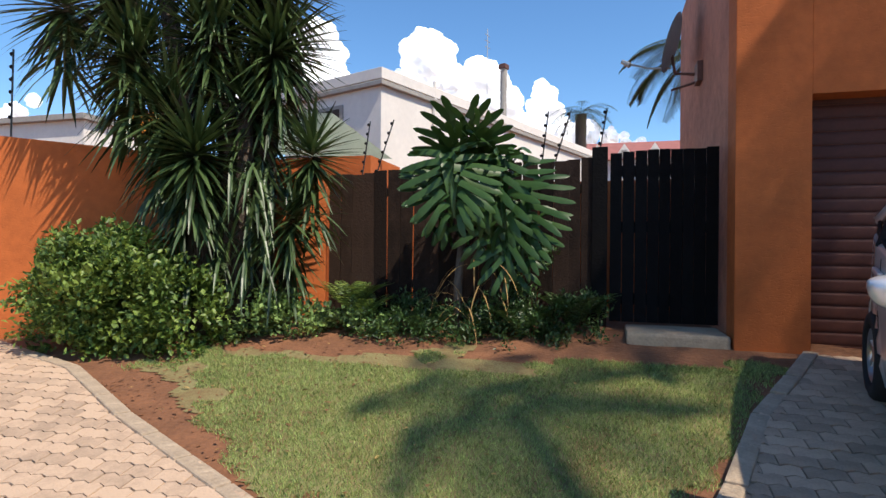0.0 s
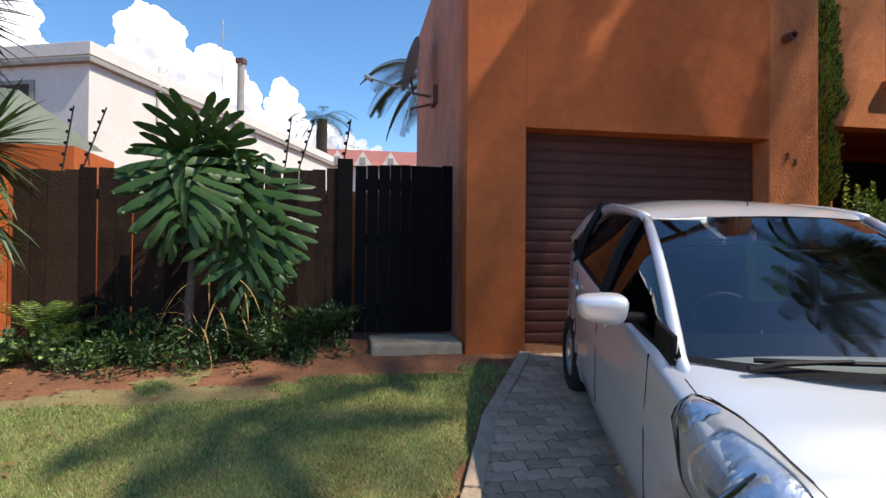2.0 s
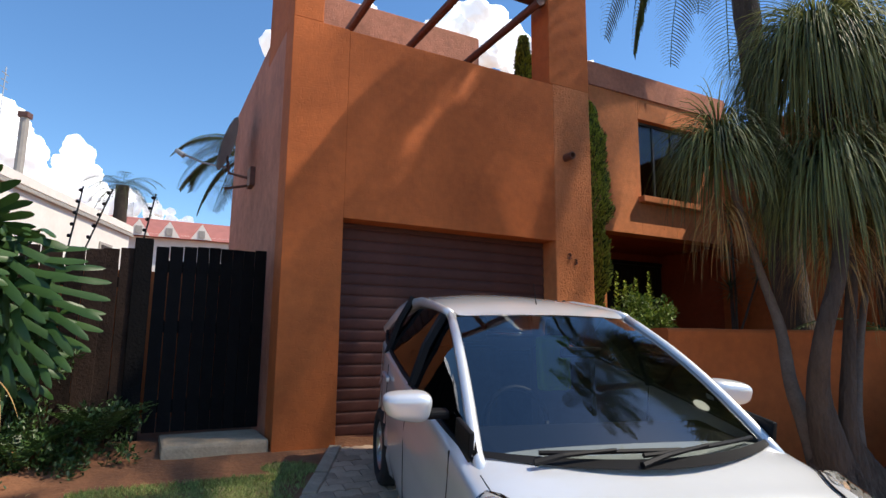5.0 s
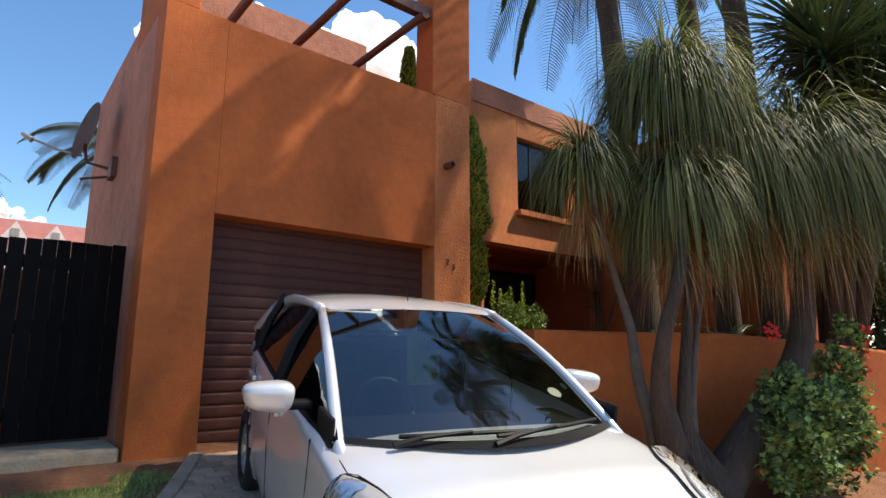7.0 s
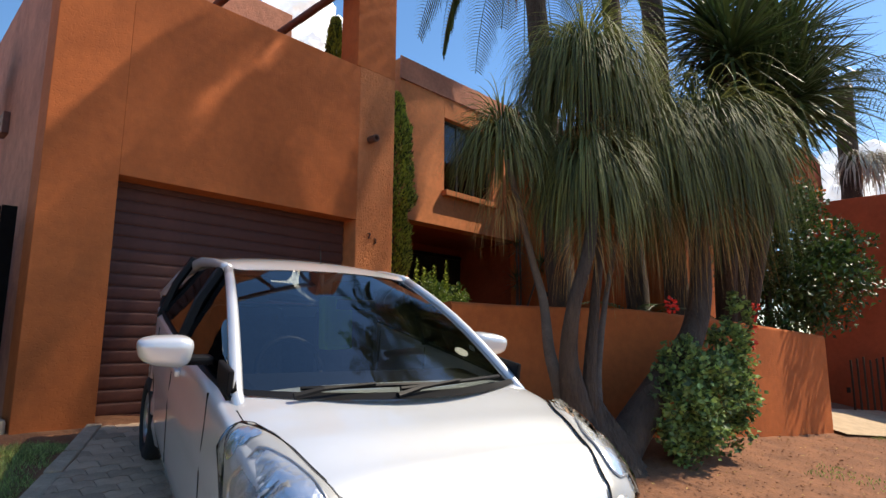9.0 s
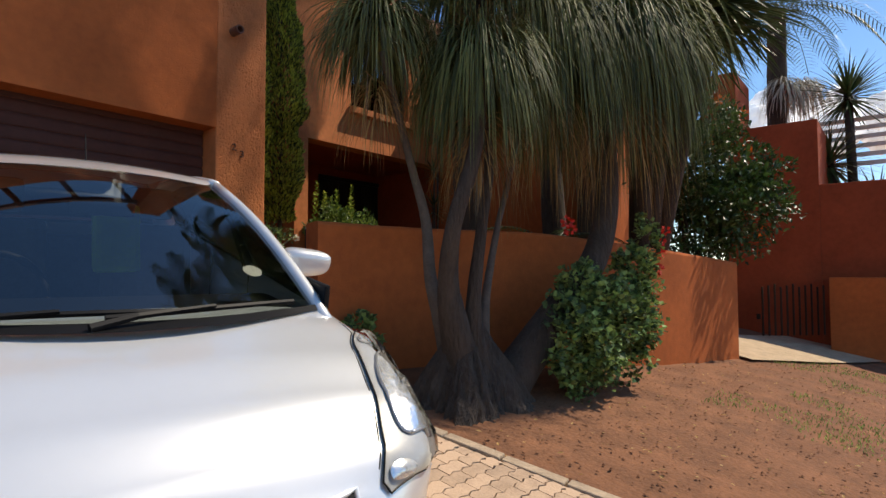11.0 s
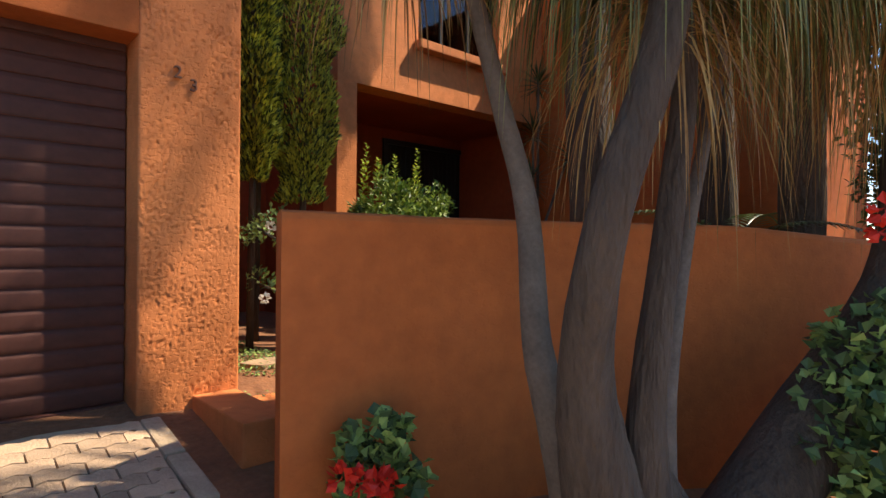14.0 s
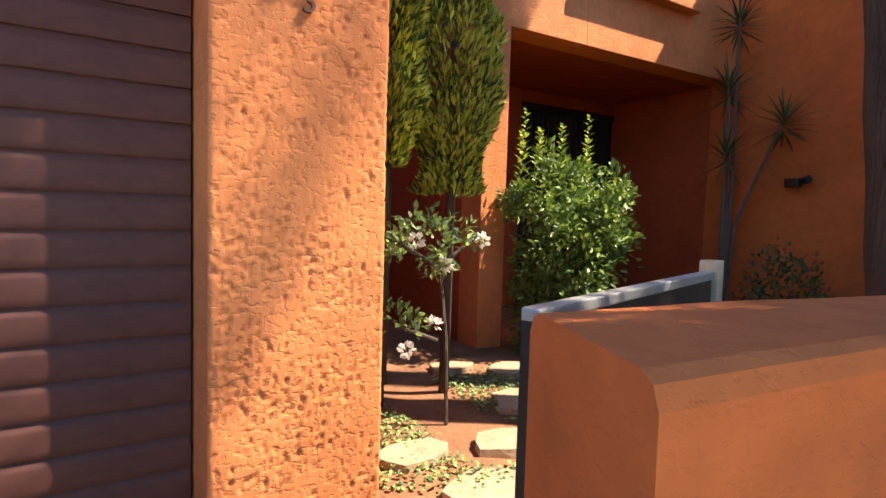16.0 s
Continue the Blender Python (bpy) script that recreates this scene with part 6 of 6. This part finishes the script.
for x, y, z0, dx in ((-5.0, 2.31, 1.65, 0.14), (-4.82, 2.31, 1.65, 0.32), (-2.45, 2.31, 1.65, 0.11), (-2.33, 2.31, 1.65, 0.28), (-7.65, -0.72, 1.88, 0.02), (-6.75, -0.28, 1.80, 0.02), (-1.75, 2.31, 1.65, 0.15)):
    stay(x, y, z0, dx)
sb = thing("sign_board", "plain orange board on a post beyond the wall", "sign")
part("board", boxes((-9.9, 3.0, 2.75, -9.2, 3.05, 3.15), bevel=0.01), mat("orange sign paint", (0.75, 0.25, 0.02), 0.6, var=0.15), sb)
part("post", boxes((-9.6, 3.05, -0.5, -9.52, 3.12, 3.1)), GALV, sb)


# ---- clouds ----
def cloud(c, w, h, seed, n=40):
    g = random.Random(seed)
    t = thing("cloud", "bright white cumulus cloud", "cloud", "clouds", kind="structure")
    c = Vector(c)
    side = Vector((0, 0, 1)).cross(c).normalized()
    bm = bmesh.new()
    for i in range(n):
        u = g.uniform(-1, 1)
        top = (1 - abs(u) ** 1.7) * (0.65 + 0.35 * math.sin(u * 5 + seed))
        v = g.uniform(0, 1) * max(0.12, top)
        r = h * g.uniform(0.13, 0.24) * (1.15 - 0.55 * v)
        p = c + side * u * w / 2 + Vector((0, 0, v * h)) + c.normalized() * g.uniform(-0.15, 0.15) * w
        b = bmesh.ops.create_icosphere(bm, subdivisions=4, radius=r)["verts"]
        for q in b:
            k = 1 + 0.30 * noise.noise(q.co / r * 1.6 + Vector((i * 7.0, seed, 0))) + 0.16 * noise.noise(q.co / r * 4.5 + Vector((i * 3.0, seed, 5)))
            q.co = q.co * k + p
    part("puffs", bm, CLOUDWHITE, t, smooth=True)


for k, (c, w, h, n) in enumerate((((-111, 379, 96), 85, 70, 60), ((-41, 399, 80), 52, 40, 40), ((3, 412, 76), 40, 16, 26), ((-205, 352, 100), 70, 70, 50), ((-402, 296, 80), 60, 34, 26),
                                  ((150, 335, 190), 190, 60, 60), ((474, 20, 95), 150, 60, 60), ((235, 290, 175), 60, 34, 26), ((470, -90, 60), 120, 30, 30))):
    cloud(c, w, h, 31 + k, n)


# ---- paving ----
DRIVE_EDGE = [Vector(p) for p in ((-0.02, -0.08), (-0.30, -0.62), (-0.66, -1.27), (-0.97, -2.12), (-1.22, -2.72), (-1.60, -3.24), (-2.45, -3.18), (-3.55, -2.66), (-4.8, -2.07), (-6.0, -1.41), (-7.6, -0.95))]


def paved(x, y):
    """Whether the drive or the yard is paved here."""
    if x > 2.56 + max(0, -y - 2.4) * 0.14:
        return False
    if y > -0.12:
        return False
    if inside(x, y, LAWN_SOIL):
        return False
    return -9.0 < x and y > -7.2


LAWN_SOIL = DRIVE_EDGE + [Vector((-9.5, -0.9)), Vector((-9.5, 3)), Vector((-0.02, 3))]


def paver_mesh():
    """An interlocking paver with wavy long sides."""
    bm = bmesh.new()
    L, W, a = 0.202, 0.101, 0.010
    n = 4
    top = [(L * i / n - L / 2, -W / 2 + (a if i % 2 else -a)) for i in range(n + 1)] + [(L / 2 - L * i / n, W / 2 + (a if (n - i) % 2 else -a)) for i in range(n + 1)]
    hi = [bm.verts.new((x * 0.965, y * 0.955, 0.0)) for x, y in top]
    lo = [bm.verts.new((x * 0.985, y * 0.985, -0.012)) for x, y in top]
    bm.faces.new(hi)
    for k in range(len(top)):
        bm.faces.new((lo[k], lo[(k + 1) % len(top)], hi[(k + 1) % len(top)], hi[k]))
    me = bpy.data.meshes.new("paver")
    bm.to_mesh(me)
    bm.free()
    me.materials.append(PAVER)
    return me


def pave():
    bed = sheet("paving_bed", line(-9.2, 3.3, 125), line(-7.4, -0.1, 73), 0.012, JOINT, keep=lambda x, y: paved(x, y) and paved(x - 0.06, y) and paved(x + 0.06, y) and paved(x, y + 0.06) and paved(x, y - 0.06))
    tagged(bed, "sand bed of the brick paving", "paving", kind="structure")
    me = paver_mesh()
    base_v = np.array([v.co[:] for v in me.vertices])
    base_f = [tuple(p.vertices) for p in me.polygons]
    g = random.Random(12)
    vs, fs, singles = [], [], 0
    slope = math.atan(0.185)
    for j in range(70):
        for i in range(-46, 17):
            x, y = i * 0.204 + (0.102 if j % 2 else 0), -0.17 - j * 0.103
            run = [k for k in range(-10, 11) if paved(x + k * 0.0101, y)]
            if len(run) < 5:
                continue
            cut = len(run) / 21
            x += (run[0] + run[-1]) / 2 * 0.0101
            m = Matrix.Translation((x, y, gz(x, y) + 0.030 + g.uniform(-0.003, 0.003))) @ pose(0, 0, 0, math.degrees(slope) + g.uniform(-0.6, 0.6), g.uniform(-0.6, 0.6), g.uniform(-0.8, 0.8)) @ Matrix.Diagonal((cut, 1, 1, 1))
            if singles < 300 and ((-1.0 < x < 0.1 and y > -3.2) or (x > 1.7 and y > -2.6)):
                ob = link_mesh("paver", me, None, bed)
                ob.matrix_basis = m
                singles += 1
            else:
                n0 = len(vs)
                vs += [tuple(m @ Vector(v)) for v in base_v]
                fs += [tuple(n0 + k for k in f) for f in base_f]
    rest = bpy.data.meshes.new("pavers")
    rest.from_pydata(vs, [], fs)
    tagged(link_mesh("pavers", rest, PAVER, bed), "interlocking grey-pink concrete pavers", kind="stuff")


pave()


def kerb(pts, w, name, label):
    """Rough edging stones laid end to end."""
    t = thing(name, label, "kerb", kind="structure")
    g = random.Random(2)
    for a, b in zip(pts, pts[1:]):
        d = b - a
        n = max(1, round(d.length / 0.45))
        for k in range(n):
            p, q = a + d * (k / n), a + d * ((k + 1) / n)
            bm = boxes((0, -w / 2, -0.10, (q - p).length - 0.008, w / 2, 0.036 + g.uniform(-0.006, 0.006)), bevel=0.014)
            ob = part("edging_stone", bm, KERB, t)
            sl = math.degrees(math.atan2(gz(q.x, q.y) - gz(p.x, p.y), (q - p).length))
            ob.matrix_basis = pose(p.x, p.y, gz(p.x, p.y), 0, -sl, math.degrees(math.atan2(d.y, d.x)))


kerb(DRIVE_EDGE, 0.11, "kerb_lawn", "worn buff concrete edging round the lawn")
kerb([Vector((2.60, -0.12)), Vector((2.62, -1.4)), Vector((2.64, -2.4)), Vector((2.80, -3.7)), Vector((3.05, -5.4)), Vector((3.3, -7.2))], 0.10, "kerb_drive", "worn buff concrete edging beside the drive")
